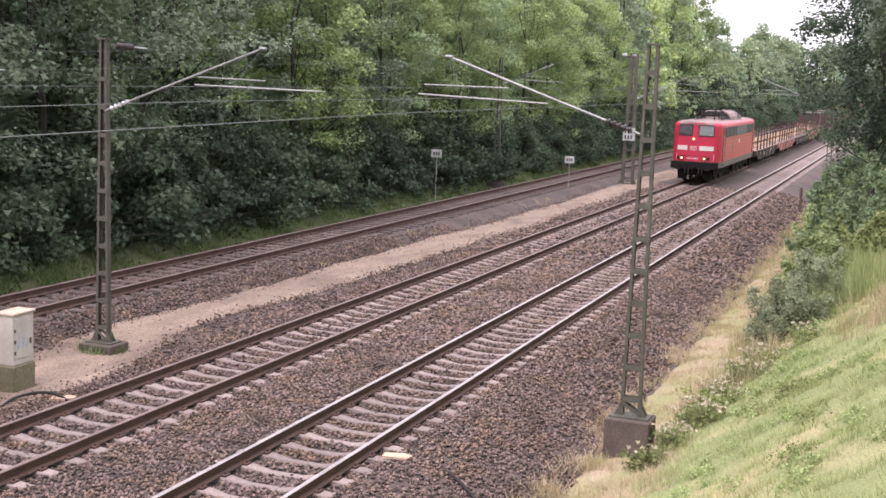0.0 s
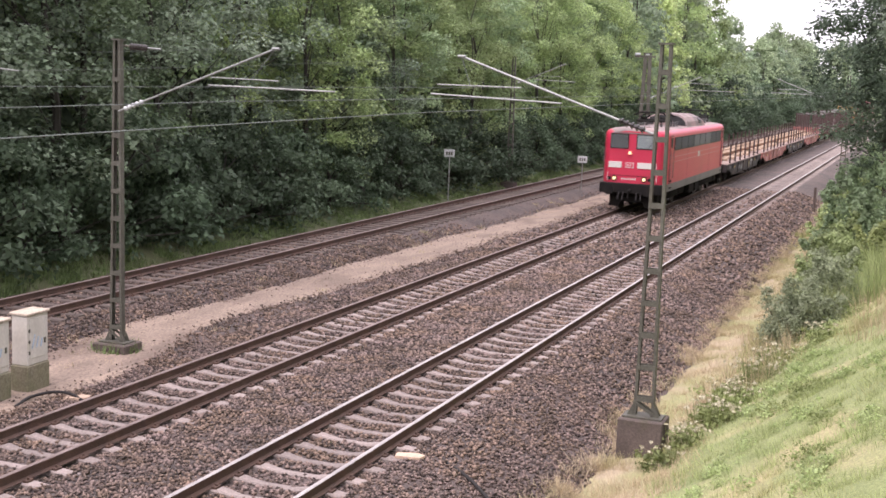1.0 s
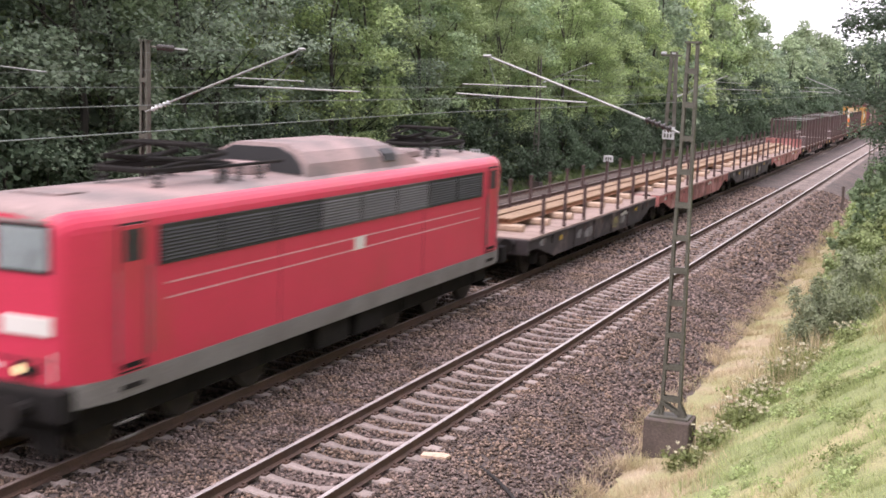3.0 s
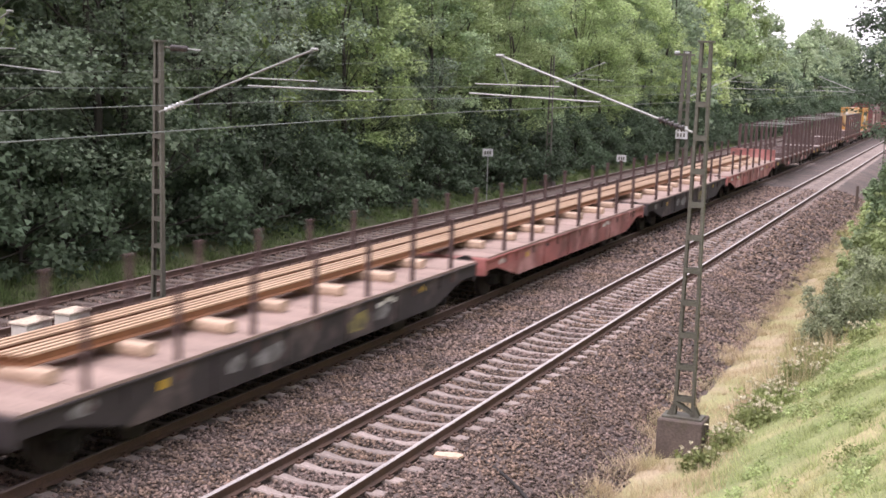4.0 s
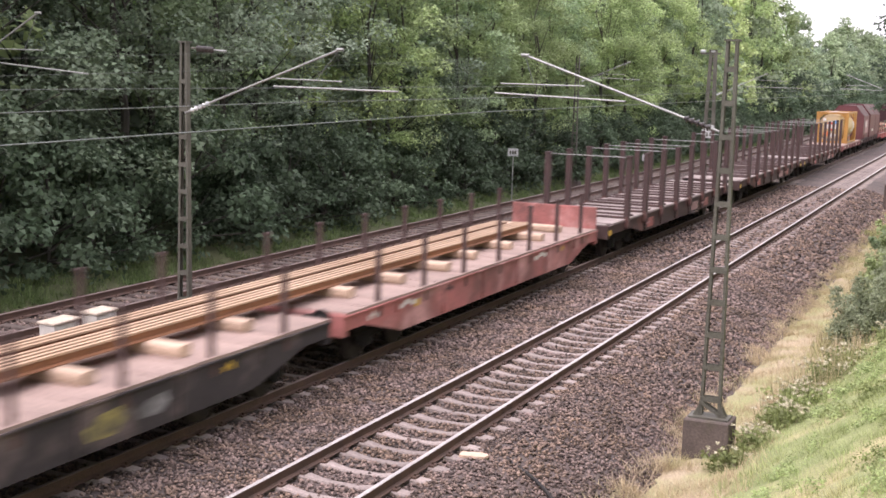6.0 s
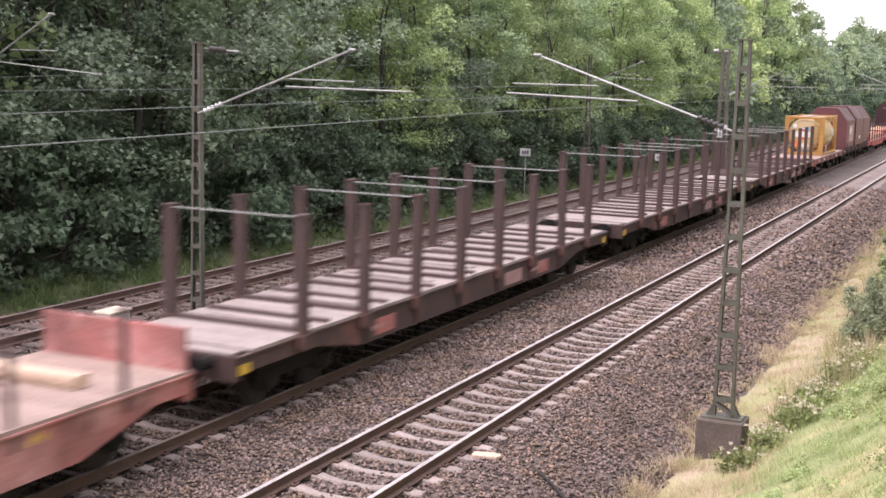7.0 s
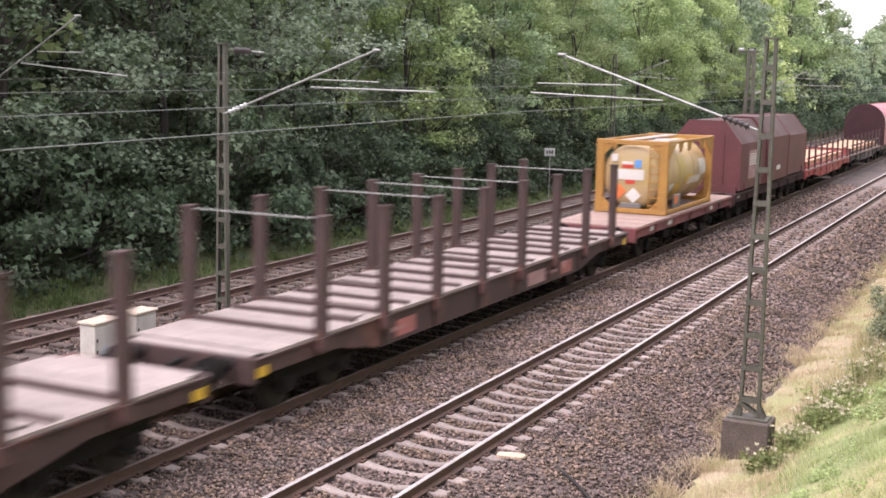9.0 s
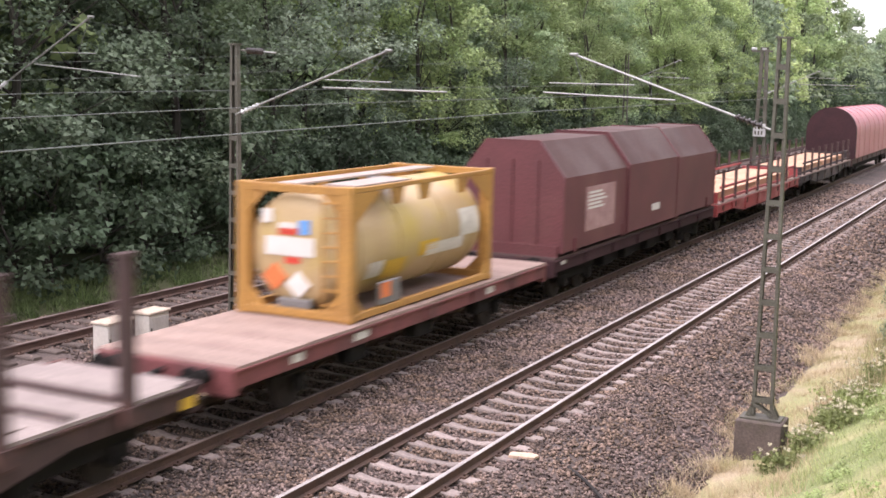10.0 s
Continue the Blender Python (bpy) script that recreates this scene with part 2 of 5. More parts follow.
def leaf_mat(name, c, d, trans=0.42):
    return mat(name, c, d, rough=0.55, s1=0.35, s2=4, spread=0.3, grain=0.15, bump=0, rnd=0.3, island=0.3, trans=trans)


M_LEAF = [leaf_mat("leaf_dark", (0.22, 0.282, 0.186), (0.16, 0.219, 0.147)), leaf_mat("leaf_mid", (0.288, 0.379, 0.215), (0.215, 0.299, 0.172)),
          leaf_mat("leaf_light", (0.395, 0.497, 0.226), (0.305, 0.407, 0.186)), leaf_mat("leaf_bluish", (0.35, 0.424, 0.305), (0.26, 0.333, 0.237)),
          leaf_mat("leaf_tall_green", (0.384, 0.492, 0.26), (0.288, 0.39, 0.209)), leaf_mat("leaf_tall_yellow", (0.542, 0.633, 0.305), (0.441, 0.537, 0.249)), leaf_mat("leaf_tall_grey", (0.328, 0.418, 0.271), (0.249, 0.333, 0.22)),
          # the grey-green kind has far haze mixed into its leaf colour
          leaf_mat("leaf_fresh", (0.373, 0.475, 0.226), (0.282, 0.379, 0.181)), leaf_mat("leaf_haze_grey", (0.316, 0.39, 0.232), (0.243, 0.316, 0.186)), leaf_mat("leaf_shade", (0.113, 0.158, 0.102), (0.079, 0.119, 0.076))]


def leaves(rng, centres, radii, count, size, flat=0.6, up=0.45):
    """Leaf blades in loose clumps: arrays of vertices and faces."""
    k = len(centres)
    n = k * count
    off = rng.normal(size=(n, 3))
    off /= np.linalg.norm(off, axis=1)[:, None] + 1e-9
    off *= (rng.rand(n, 1) ** 0.45)
    off[:, 2] *= flat
    c = np.repeat(centres, count, 0) + off * np.repeat(radii, count)[:, None]
    s = size * (0.6 + 0.8 * rng.rand(n, 1))
    nrm = off * (1.2 - up) + rng.normal(size=(n, 3)) * 0.36 + np.array([0, 0, up])
    nrm /= np.linalg.norm(nrm, axis=1)[:, None]
    a = np.cross(nrm, rng.normal(size=(n, 3)))
    a /= np.linalg.norm(a, axis=1)[:, None] + 1e-9
    b = np.cross(nrm, a)
    v = np.stack((c - a * s * 0.62, c + a * s * 0.38 + b * s * 0.5, c + a * s * 0.38 - b * s * 0.5), 1).reshape(-1, 3)
    return v, np.arange(3 * n).reshape(-1, 3)


def crown_points(rng, count, low, high, radius, shape=0.62, ragged=0.28):
    """Clump centres in the outer part of an uneven crown."""
    h = rng.rand(count) ** 0.9
    ang = rng.rand(count) * 6.283
    prof = np.sin(np.clip(h, 0.02, 1) ** shape * 2.75 + 0.28)
    lobes = 1 + ragged * np.sin(3 * ang + 5 * h + rng.rand() * 6) + ragged * 0.6 * np.sin(5 * ang - 9 * h)
    r = radius * prof * lobes * (0.45 + 0.55 * rng.rand(count) ** 0.5)
    return np.stack((r * np.cos(ang), r * np.sin(ang), low + (high - low) * h), 1)


def tree(seed, material, low, high, radius, clumps, per, size, clump_r, shape=0.62, flat=0.6, up=0.45, name="broadleaf_tree", label="broadleaf tree with dense green foliage at the forest edge", trunk_r=0.16):
    rng = np.random.RandomState(seed)
    t = thing(name, label, "tree", group="trees of the wood")
    pts = crown_points(rng, clumps, low, high, radius, shape)
    bm = B()
    bend = rng.normal(size=(6, 2)) * 0.12
    prev = Vector((0, 0, -0.4))
    for i in range(6):
        z = (i + 1) / 6 * high * 0.9
        nxt = Vector((bend[i, 0] * (i + 1) * 0.5, bend[i, 1] * (i + 1) * 0.5, z))
        rod(bm, prev, nxt, trunk_r * (1 - i / 6.5), 7, trunk_r * (1 - (i + 1) / 6.5))
        prev = nxt
    for p in pts[:: max(1, clumps // 12)]:
        z = p[2] * 0.72
        rod(bm, (0, 0, max(0.3, z - 0.3)), (p[0] * 0.8, p[1] * 0.8, p[2] * 0.93), 0.035, 5, 0.01)
    part("trunk", bm, M_BARK, t)
    v, f = leaves(rng, pts, clump_r * (0.6 + 0.8 * rng.rand(clumps)), per, size, flat, up)
    raw("crown", v, f, material, t)
    return t


rng = random.Random(11)
NEAR = [tree(21 + i, M_LEAF[k], 0.5, h, r, 92, 195, 0.11, 0.74, 0.95, 0.6, 0.7) for i, (k, h, r) in enumerate(((0, 11.5, 3.1), (1, 12.5, 3.2), (3, 13.5, 3.2), (0, 12, 3.4), (2, 13, 3.0), (7, 12.5, 3.1)))]
FAR = [tree(41 + i, M_LEAF[k], 0.8, h, r, 70, 58, 0.29, 1.05, label="tall broadleaf tree standing deep in the wood", trunk_r=0.2) for i, (k, h, r) in enumerate(((4, 16, 3.2), (6, 17.5, 3.4), (5, 16.5, 3.0), (2, 18, 3.6), (4, 17, 3.3)))]
# greyed foliage: distance haze is put into these trees' colour
DISTANT = [tree(51 + i, M_LEAF[k], 0.8, h, r, 60, 42, 0.42, 1.15, label="broadleaf tree far down the line, haze put into its grey-green leaves", trunk_r=0.2) for i, (k, h, r) in enumerate(((8, 16.5, 3.6), (6, 17.5, 3.8), (8, 17, 4.0)))]


used = set()


def plant(kinds, x, y, s=1.0, sink=0.05):
    k = rng.choice(kinds)
    if s is None:
        s = rng.uniform(0.88, 1.14)
    z = float(height(x)) - sink
    m = pose(x, y, z, 0, 0, rng.uniform(0, 360)) @ Matrix.Diagonal((s, s, s, 1))
    if k.name not in used:
        used.add(k.name)
        k.matrix_basis = m
        return
    copy_thing(k, m)


y = 15.0
while y < 100:
    plant([NEAR[2]] if y < 21 else NEAR[:4] if y < 43 else (NEAR[1:] if rng.random() < 0.35 else NEAR[4:]), -15.3 + rng.uniform(-1.6, 0.7), y, None)
    y += rng.uniform(2.5, 3.5)
y = 12.0
while y < 150:
    plant(FAR, -19.0 + rng.uniform(-0.8, 0.8), y, rng.uniform(0.8, 1.0))
    y += rng.uniform(2.5, 3.2) if y < 70 else rng.uniform(4, 5.5)
y = 10.0
while y < 200:
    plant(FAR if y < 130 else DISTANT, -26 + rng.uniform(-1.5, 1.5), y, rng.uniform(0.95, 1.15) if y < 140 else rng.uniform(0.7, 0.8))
    y += rng.uniform(4.5, 5.5) if y < 80 else rng.uniform(7, 10)
y = 101.0
while y < 330:
    s = rng.uniform(0.92, 1.06) if y < 150 else (rng.uniform(0.72, 0.82) if y < 215 else rng.uniform(0.86, 0.98))
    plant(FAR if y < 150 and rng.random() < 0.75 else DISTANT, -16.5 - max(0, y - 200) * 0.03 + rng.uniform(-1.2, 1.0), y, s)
    y += rng.uniform(3.4, 4.8)
BACKING = [tree(91 + i, M_LEAF[0], 0.3, 14.5 + i, 3.6, 60, 36, 0.62, 1.35, label="dark crowded tree in the depth of the wood", trunk_r=0.18) for i in range(2)]
for x0, y1 in ((-22.5, 120), (-30.0, 120), (-21.0, 325)):
    y = 122.0 if y1 > 200 else 6.0 if x0 > -25 else 50.0
    while y < y1:
        plant(BACKING, x0 + rng.uniform(-0.7, 0.7), y, rng.uniform(0.72, 0.82) if y > 150 else rng.uniform(0.85, 1.05) if x0 > -25 else rng.uniform(1.1, 1.25))
        y += rng.uniform(5.0, 6.5) if y > 122 else rng.uniform(2.8, 3.6) if x0 > -25 else rng.uniform(3.6, 4.4)
UNDER = []
# darker leaf colour paints the shade beneath the trees
M_UNDER = leaf_mat("undergrowth_shade_leaf", (0.105, 0.15, 0.09), (0.075, 0.115, 0.068))
for i in range(3):
    q = tree(81 + i, M_UNDER, 0.05, 2.6 + 0.5 * i, 1.7, 40, 66, 0.125, 0.55, name="undergrowth_bush", label="leafy undergrowth bush at the foot of the wood, shade painted into its leaves", trunk_r=0.05)
    UNDER.append(tagged(q, category="bush", group="undergrowth of the wood"))
y = 16.0
while y < 130:
    plant(UNDER, -13.75 + rng.uniform(-0.35, 0.25), y, None)
    y += rng.uniform(1.5, 2.4)
while y < 310:
    plant(UNDER, -13.9 + rng.uniform(-0.6, 0.3), y, rng.uniform(1.5, 2.2))
    y += rng.uniform(4.0, 6.0)
for i in range(15):
    plant(BACKING, -46 + i * 5.6 + rng.uniform(-1, 1), 366 + rng.uniform(-4, 4), rng.uniform(1.5, 1.62), 5.0)
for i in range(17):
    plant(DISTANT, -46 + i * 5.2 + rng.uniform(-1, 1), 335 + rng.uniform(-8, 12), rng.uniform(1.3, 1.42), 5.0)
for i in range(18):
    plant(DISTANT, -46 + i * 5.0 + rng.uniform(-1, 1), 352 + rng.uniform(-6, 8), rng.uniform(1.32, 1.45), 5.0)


# ---- overhead line ----
def mast(x, y, base, top, label, width=0.34, thick=1.0):
    """Lattice mast: two channel posts joined by batten plates, on a concrete block."""
    t = thing("catenary_mast", label, "mast", x, y, base, group="masts of the overhead line")
    h = top - base
    w0, w1 = width, width * 0.55
    for s in (-1, 1):
        bm = B()
        e = w0 / 2
        prism(bm, [(s * e, -0.06), (s * (e - 0.05 * thick), -0.06), (s * (e - 0.05 * thick), -0.05), (s * (e - 0.01), -0.05), (s * (e - 0.01), 0.05), (s * (e - 0.05 * thick), 0.05), (s * (e - 0.05 * thick), 0.06), (s * e, 0.06)], "z", 0.0, h)
        for v in bm.verts:
            if v.co.z > h / 2:
                v.co.x += s * (w1 - w0) / 2
        part("post", bm, M_MAST, t)
    n = int(h / 0.56)
    for i in range(n):
        z = 0.32 + i * 0.56
        w = w0 + (w1 - w0) * z / h
        for s in (-1, 1):
            bm = B()
            box(bm, -w / 2, w / 2, s * 0.066 - 0.005, s * 0.066 + 0.005, z - 0.045, z + 0.045)
            part("batten_plate", bm, M_MAST, t)
    for s in (-1, 1):
        for o in (-0.075, 0.064):
            part("foot_gusset", prism(B(), [(s * w0 / 2, 0.24), (s * (w0 / 2 + 0.12), 0.0), (s * w0 / 2, 0.0)], "y", o, o + 0.011), M_MAST, t)
        part("foot_brace", bar(B(), (-w0 / 2, s * 0.075, 0.27), (w0 / 2, s * 0.075, 0.06), 0.012, 0.05), M_MAST, t)
    part("base_plate", box(B(), -w0 / 2 - 0.16, w0 / 2 + 0.16, -0.2, 0.2, 0.0, 0.03), M_MAST, t)
    bm = B()
    box(bm, -w1 / 2 - 0.03, w1 / 2 + 0.03, -0.09, 0.09, h, h + 0.03)
    part("cap_plate", bm, M_MAST, t)
    bm = B()
    box(bm, -0.39, 0.39, -0.32, 0.32, -0.9, 0.0, bevel=0.02)
    part("foundation_block", bm, M_FOUND, t, "weathered dark concrete foundation block")
    return t


def sheds(bm, p, q, r, n):
    p, q = Vector(p), Vector(q)
    rod(bm, p, q, r * 0.45, 8)
    d = (q - p).normalized()
    for i in range(n):
        c = p.lerp(q, (i + 0.5) / n)
        rod(bm, c - d * 0.02, c + d * 0.02, r, 10, r * 0.6)


def cantilever(x, y, side, root, tip, reg, upper, low_z=5.33):
    """A raked tube from the mast to the messenger wire, with two registration tubes. side: +1 reaches to +x."""
    t = thing("cantilever_arm", "pale metal tube cantilever with ribbed insulators holding the overhead wires", "cantilever", group="cantilevers of the overhead line")
    bm = B()
    rod(bm, root, tip, 0.021, 8)
    part("raked_tube", bm, M_ALU, t)
    bm = B()
    p, q = Vector(root), Vector(tip)
    sheds(bm, p.lerp(q, 0.04), p.lerp(q, 0.17), 0.07 if side < 0 else 0.052, 5)
    part("insulator", bm, M_INS if side < 0 else M_INSW, t)
    bm = B()
    rod(bm, reg[0], reg[1], 0.016, 8)
    part("registration_tube", bm, M_ALU, t)
    bm = B()
    rod(bm, upper[0], upper[1], 0.012, 8)
    part("steady_tube", bm, M_ALU, t)
    bm = B()
    rod(bm, tip, Vector(upper[0]).lerp(Vector(upper[1]), 0.6), 0.008, 5)
    part("hanger", bm, M_WIRE, t)
    bm = B()
    rod(bm, q - Vector((0.07, 0, 0)), q + Vector((0.08, 0, 0.0)), 0.028, 8)
    part("messenger_clamp", bm, M_ALU, t)
    return t


mast(4.09, 20.8, -0.03, 6.35, "tall grey-green lattice steel mast on a dark concrete block", 0.36)
mast(-6.9, 20.9, 0.02, 6.15, "grey-green lattice steel mast on a concrete block beside the sandy path", 0.3)
cantilever(4.09, 20.8, -1, (3.95, 20.8, 4.86), (0.45, 20.8, 6.05), ((2.32, 20.8, 5.30), (-0.11, 20.8, 5.37)), ((1.58, 20.8, 5.54), (0.0, 20.8, 5.54)))
cantilever(-6.9, 20.9, 1, (-6.6, 20.5, 4.76), (-3.12, 20.5, 6.07), ((-4.56, 20.5, 5.35), (-1.88, 20.5, 5.33)), ((-4.5, 20.5, 5.5), (-3.05, 20.5, 5.48)))
cantilever(-12.6, 20.0, 1, (-12.75, 20.0, 5.0), (-9.88, 20.0, 6.67), ((-11.45, 20.0, 5.68), (-8.6, 20.0, 5.47)), ((-11.0, 20.0, 5.93), (-9.75, 20.0, 5.92)))
mast(-12.85, 20.0, 0.1, 7.0, "lattice steel mast at the edge of the wood", 0.3)
mast(-12.4, 63.1, 0.25, 6.9, "lattice steel mast before the wood beside the far track", 0.34)
cantilever(-12.4, 63.1, 1, (-12.25, 63.1, 5.5), (-9.6, 63.1, 6.6), ((-11.2, 63.1, 5.75), (-9.0, 63.1, 5.7)), ((-11.0, 63.1, 5.95), (-9.8, 63.1, 5.95)))
m2 = mast(-7.4, 73.0, -0.1, 7.55, "wide lattice steel mast with sign plate on the path between tracks", 0.82, 4.0)
cross = B()
box(cross, -0.75, 0.45, -0.08, 0.08, 7.4, 7.5)
part("cross_arm", cross, M_MAST, m2)
for x in (-0.6, 0.0):
    part("line_insulator", box(B(), x - 0.16, x + 0.16, -0.07, 0.07, 7.5, 7.66, 0.04), M_INSW, m2)
part("sign_plate", box(B(), -0.36, 0.36, -0.3, -0.27, 2.55, 3.3, 0.01), M_INSW, m2, "pale plate with dark unreadable marks")
for i in range(3):
    for j in range(2):
        part("sign_bar", box(B(), -0.26 + i * 0.18, -0.16 + i * 0.18, -0.307, -0.302, 2.66 + j * 0.32, 2.88 + j * 0.32), M_MAST, m2)
cantilever(-7.4, 73.0, 1, (-7.2, 73.0, 4.9), (-4.3, 73.0, 6.25), ((-5.4, 73.0, 5.5), (-2.2, 73.0, 5.5)), ((-4.9, 73.0, 5.9), (-3.1, 73.0, 5.85)))
mast(4.0, 73.0, 0.2, 6.6, "lattice steel mast half hidden by bank shrubs", 0.34)
cantilever(4.0, 73.0, -1, (3.8, 73.0, 4.95), (0.2, 73.0, 6.3), ((2.2, 73.0, 5.5), (-0.2, 73.0, 5.55)), ((1.5, 73.0, 5.75), (0.1, 73.0, 5.75)))

# short feeder insulator on the mast head
feeder = thing("feeder_insulator", "dark ribbed insulator on a short bracket at a mast head", "insulator", -6.75, 20.9, 6.05)
part("bracket", rod(B(), (0.0, 0, 0), (0.2, 0, -0.02), 0.02, 6), M_MAST, feeder)
ib = B()
sheds(ib, (0.15, 0, -0.01), (0.55, 0, -0.03), 0.07, 6)
part("insulator", ib, M_INS, feeder)
part("end_rod", rod(B(), (0.52, 0, -0.03), (0.85, 0, -0.05), 0.018, 6), M_ALU, feeder)


def wire(points, r, label):
    cu = bpy.data.curves.new("overhead_wire", "CURVE")
    cu.dimensions, cu.bevel_depth, cu.bevel_resolution = "3D", r, 1
    sp = cu.splines.new("POLY")
    sp.points.add(len(points) - 1)
    for p, c in zip(sp.points, points):
        p.co = (*c, 1)
    cu.materials.append(M_WIRE)
    return tagged(new("overhead_wire", cu), label, "wire", "wires of the overhead line")


def span(x, z, za, supports, stagger, top, sag, ra=0.0075, rb=0.0019):
    """Contact wire and sagging messenger wire with droppers between supports."""
    low, high = [], []
    for i, (a, b) in enumerate(zip(supports, supports[1:])):
        sa, sb = (stagger, -stagger) if i % 2 else (-stagger, stagger)
        for k in range(17):
            f = k / 16
            y = a + (b - a) * f
            xx = x + sa + (sb - sa) * f
            low.append((xx, y, z + za * (y - 20) - 0.007 * max(0.0, 20 - y)))
            high.append((xx, y, top - sag * 4 * f * (1 - f) + za * (y - 20) * 0.5))
    wire(low, ra, "thin grooved contact wire strung above the track")
    wire(high, rb, "thin sagging messenger wire above the contact wire")
    for i in range(4, len(low) - 1, 4):
        wire([low[i], high[i]], 0.002, "thin dropper wire between messenger and contact wire")


span(0.05, 5.03, 0.004, (-83, -31, 20.8, 73, 125, 177, 230), 0.2, 6.0, 0.62)
span(TB + 0.1, 5.06, 0.004, (-83, -31, 20.5, 73, 125, 177, 230), 0.2, 6.05, 0.66)
span(TA + 0.2, 5.11, 0.006, (-66, -23, 20.0, 63, 106, 150), 0.15, 6.6, 0.75)


# ---- lineside ----
M_CABW = mat("cabinet_white", (0.62, 0.59, 0.54), (0.48, 0.45, 0.40), rough=0.6, s1=3.2, s2=25, grain=0.08, bump=0.03, c3=(0.36, 0.30, 0.15), s3=1.9, lo=0.52, hi=0.72, stretch=(1, 1, 0.6))
M_PLINTH = mat("mossy_plinth", (0.23, 0.205, 0.15), (0.15, 0.15, 0.085), rough=0.95, s1=2.5, s2=25, bump=0.4)
M_CABT = mat("cabinet_lid", (0.56, 0.49, 0.41), (0.42, 0.33, 0.25), rough=0.7, s1=3)
M_BLUEP = mat("graffiti_blue", (0.36, 0.46, 0.58), (0.45, 0.52, 0.6), rough=0.6, s1=5)


def cabinet(x, y, z, w, d, h, label):
    t = thing("lineside_cabinet", label, "cabinet", x, y, z, 2, group="lineside cabinets")
    part("plinth", box(B(), -d - 0.02, 0.02, -w / 2 - 0.02, w / 2 + 0.02, -0.2, 0.5, 0.02), M_PLINTH, t, "mossy concrete plinth")
    part("housing", box(B(), -d, 0, -w / 2, w / 2, 0.5, h, 0.015), M_CABW, t)
    part("lid", box(B(), -d - 0.03, 0.03, -w / 2 - 0.03, w / 2 + 0.03, h, h + 0.05, 0.012), M_CABT, t)
    part("door", box(B(), 0.0, 0.012, -w / 2 + 0.05, w / 2 - 0.05, 0.62, h - 0.06, 0.004), M_CABW, t)
    part("lock", box(B(), 0.012, 0.03, w / 2 - 0.14, w / 2 - 0.1, 0.85, 0.95), M_MAST, t)
    for k in range(3):
        part("paint_scrawl", bar(B(), (0.016, -0.18 + 0.12 * k, 0.8), (0.016, -0.1 + 0.1 * k, 1.05 - 0.05 * k), 0.006, 0.035), M_BLUEP, t)
    for k in range(3):
        part("hinge", box(B(), 0.0, 0.02, -w / 2 + 0.03, -w / 2 + 0.06, 0.7 + k * 0.2, 0.76 + k * 0.2), M_MAST, t)


cabinet(-6.22, 17.62, -0.18, 0.58, 0.34, 1.40, "weathered white lineside cabinet with stained top on a mossy plinth")
cabinet(-6.22, 16.57, -0.18, 0.66, 0.34, 1.40, "white lineside cabinet with blue paint scrawl on a concrete plinth")


def sign(x, y, z0, z1, label):
    t = thing("trackside_sign", label, "sign", x, y, z0, group="trackside signs")
    part("post", rod(B(), (0, 0, -0.3), (0, 0, z1 - z0), 0.03, 8), M_ALU, t)
    part("plate", box(B(), -0.26, 0.26, -0.05, -0.03, z1 - z0 - 0.36, z1 - z0, 0.01), M_INSW, t)
    for k in range(3):
        part("sign_bar", box(B(), -0.16 + 0.12 * k, -0.08 + 0.12 * k, -0.056, -0.051, z1 - z0 - 0.26, z1 - z0 - 0.1), M_MAST, t)


sign(-12.3, 53.8, 0.0, 2.38, "small white sign with dark digits on a post before the wood")
sign(-8.55, 63.7, 0.0, 1.85, "small white sign with dark digits on a thin post between tracks")
post = thing("marker_post", "short grey concrete marker post at the ballast edge", "post", 3.0, 68.5, -0.7)
part("shaft", box(B(), -0.07, 0.07, -0.07, 0.07, -0.2, 1.35, 0.02), M_FOUND, post)


def chip(x, y, z, rz, label):
    t = thing("board_scrap", label, "board", x, y, z, rz)
    part("board", prism(B(), [(-0.22, -0.10), (0.18, -0.13), (0.24, 0.02), (0.12, 0.12), (-0.2, 0.10)], "z", 0.0, 0.04), M_TIMBER, t)


def cable(points, label):
    cu = bpy.data.curves.new("cable", "CURVE")
    cu.dimensions, cu.bevel_depth, cu.bevel_resolution = "3D", 0.028, 2
    sp = cu.splines.new("BEZIER")
    sp.bezier_points.add(len(points) - 1)
    for p, c in zip(sp.bezier_points, points):
        p.co, p.handle_left_type, p.handle_right_type = c, "AUTO", "AUTO"
    cu.materials.append(M_RUBBER)
    tagged(new("cable", cu), label, "cable")


# ---- train ----
M_RED = mat("traffic_red_paint", (0.60, 0.036, 0.085), (0.53, 0.035, 0.072), rough=0.36, s1=0.8, s2=30, grain=0.06, bump=0.02, c3=(0.42, 0.055, 0.05), s3=0.5, lo=0.55, hi=0.85)
M_ROOF = mat("dusty_roof", (0.36, 0.25, 0.235), (0.27, 0.20, 0.19), rough=0.7, s1=0.9, s2=25, c3=(0.19, 0.155, 0.15), s3=0.7)
M_GREY = mat("skirt_grey_paint", (0.20, 0.195, 0.19), (0.14, 0.13, 0.125), rough=0.55, s1=1.2, s2=30)
M_BLACK = mat("underframe_black", (0.013, 0.0125, 0.0125), (0.024, 0.021, 0.019), rough=0.9, s1=2, s2=30)
M_BLACK.node_tree.nodes["Principled BSDF"].inputs["Specular IOR Level"].default_value = 0.15
M_GRILLE = mat("grille_dark", (0.018, 0.019, 0.02), (0.035, 0.036, 0.038), rough=0.6, s1=0.7, s2=25)
M_STRIPE = mat("faded_stripe", (0.62, 0.34, 0.35), (0.56, 0.22, 0.24), rough=0.5, s1=2, s2=40, grain=0.06, bump=0.02)
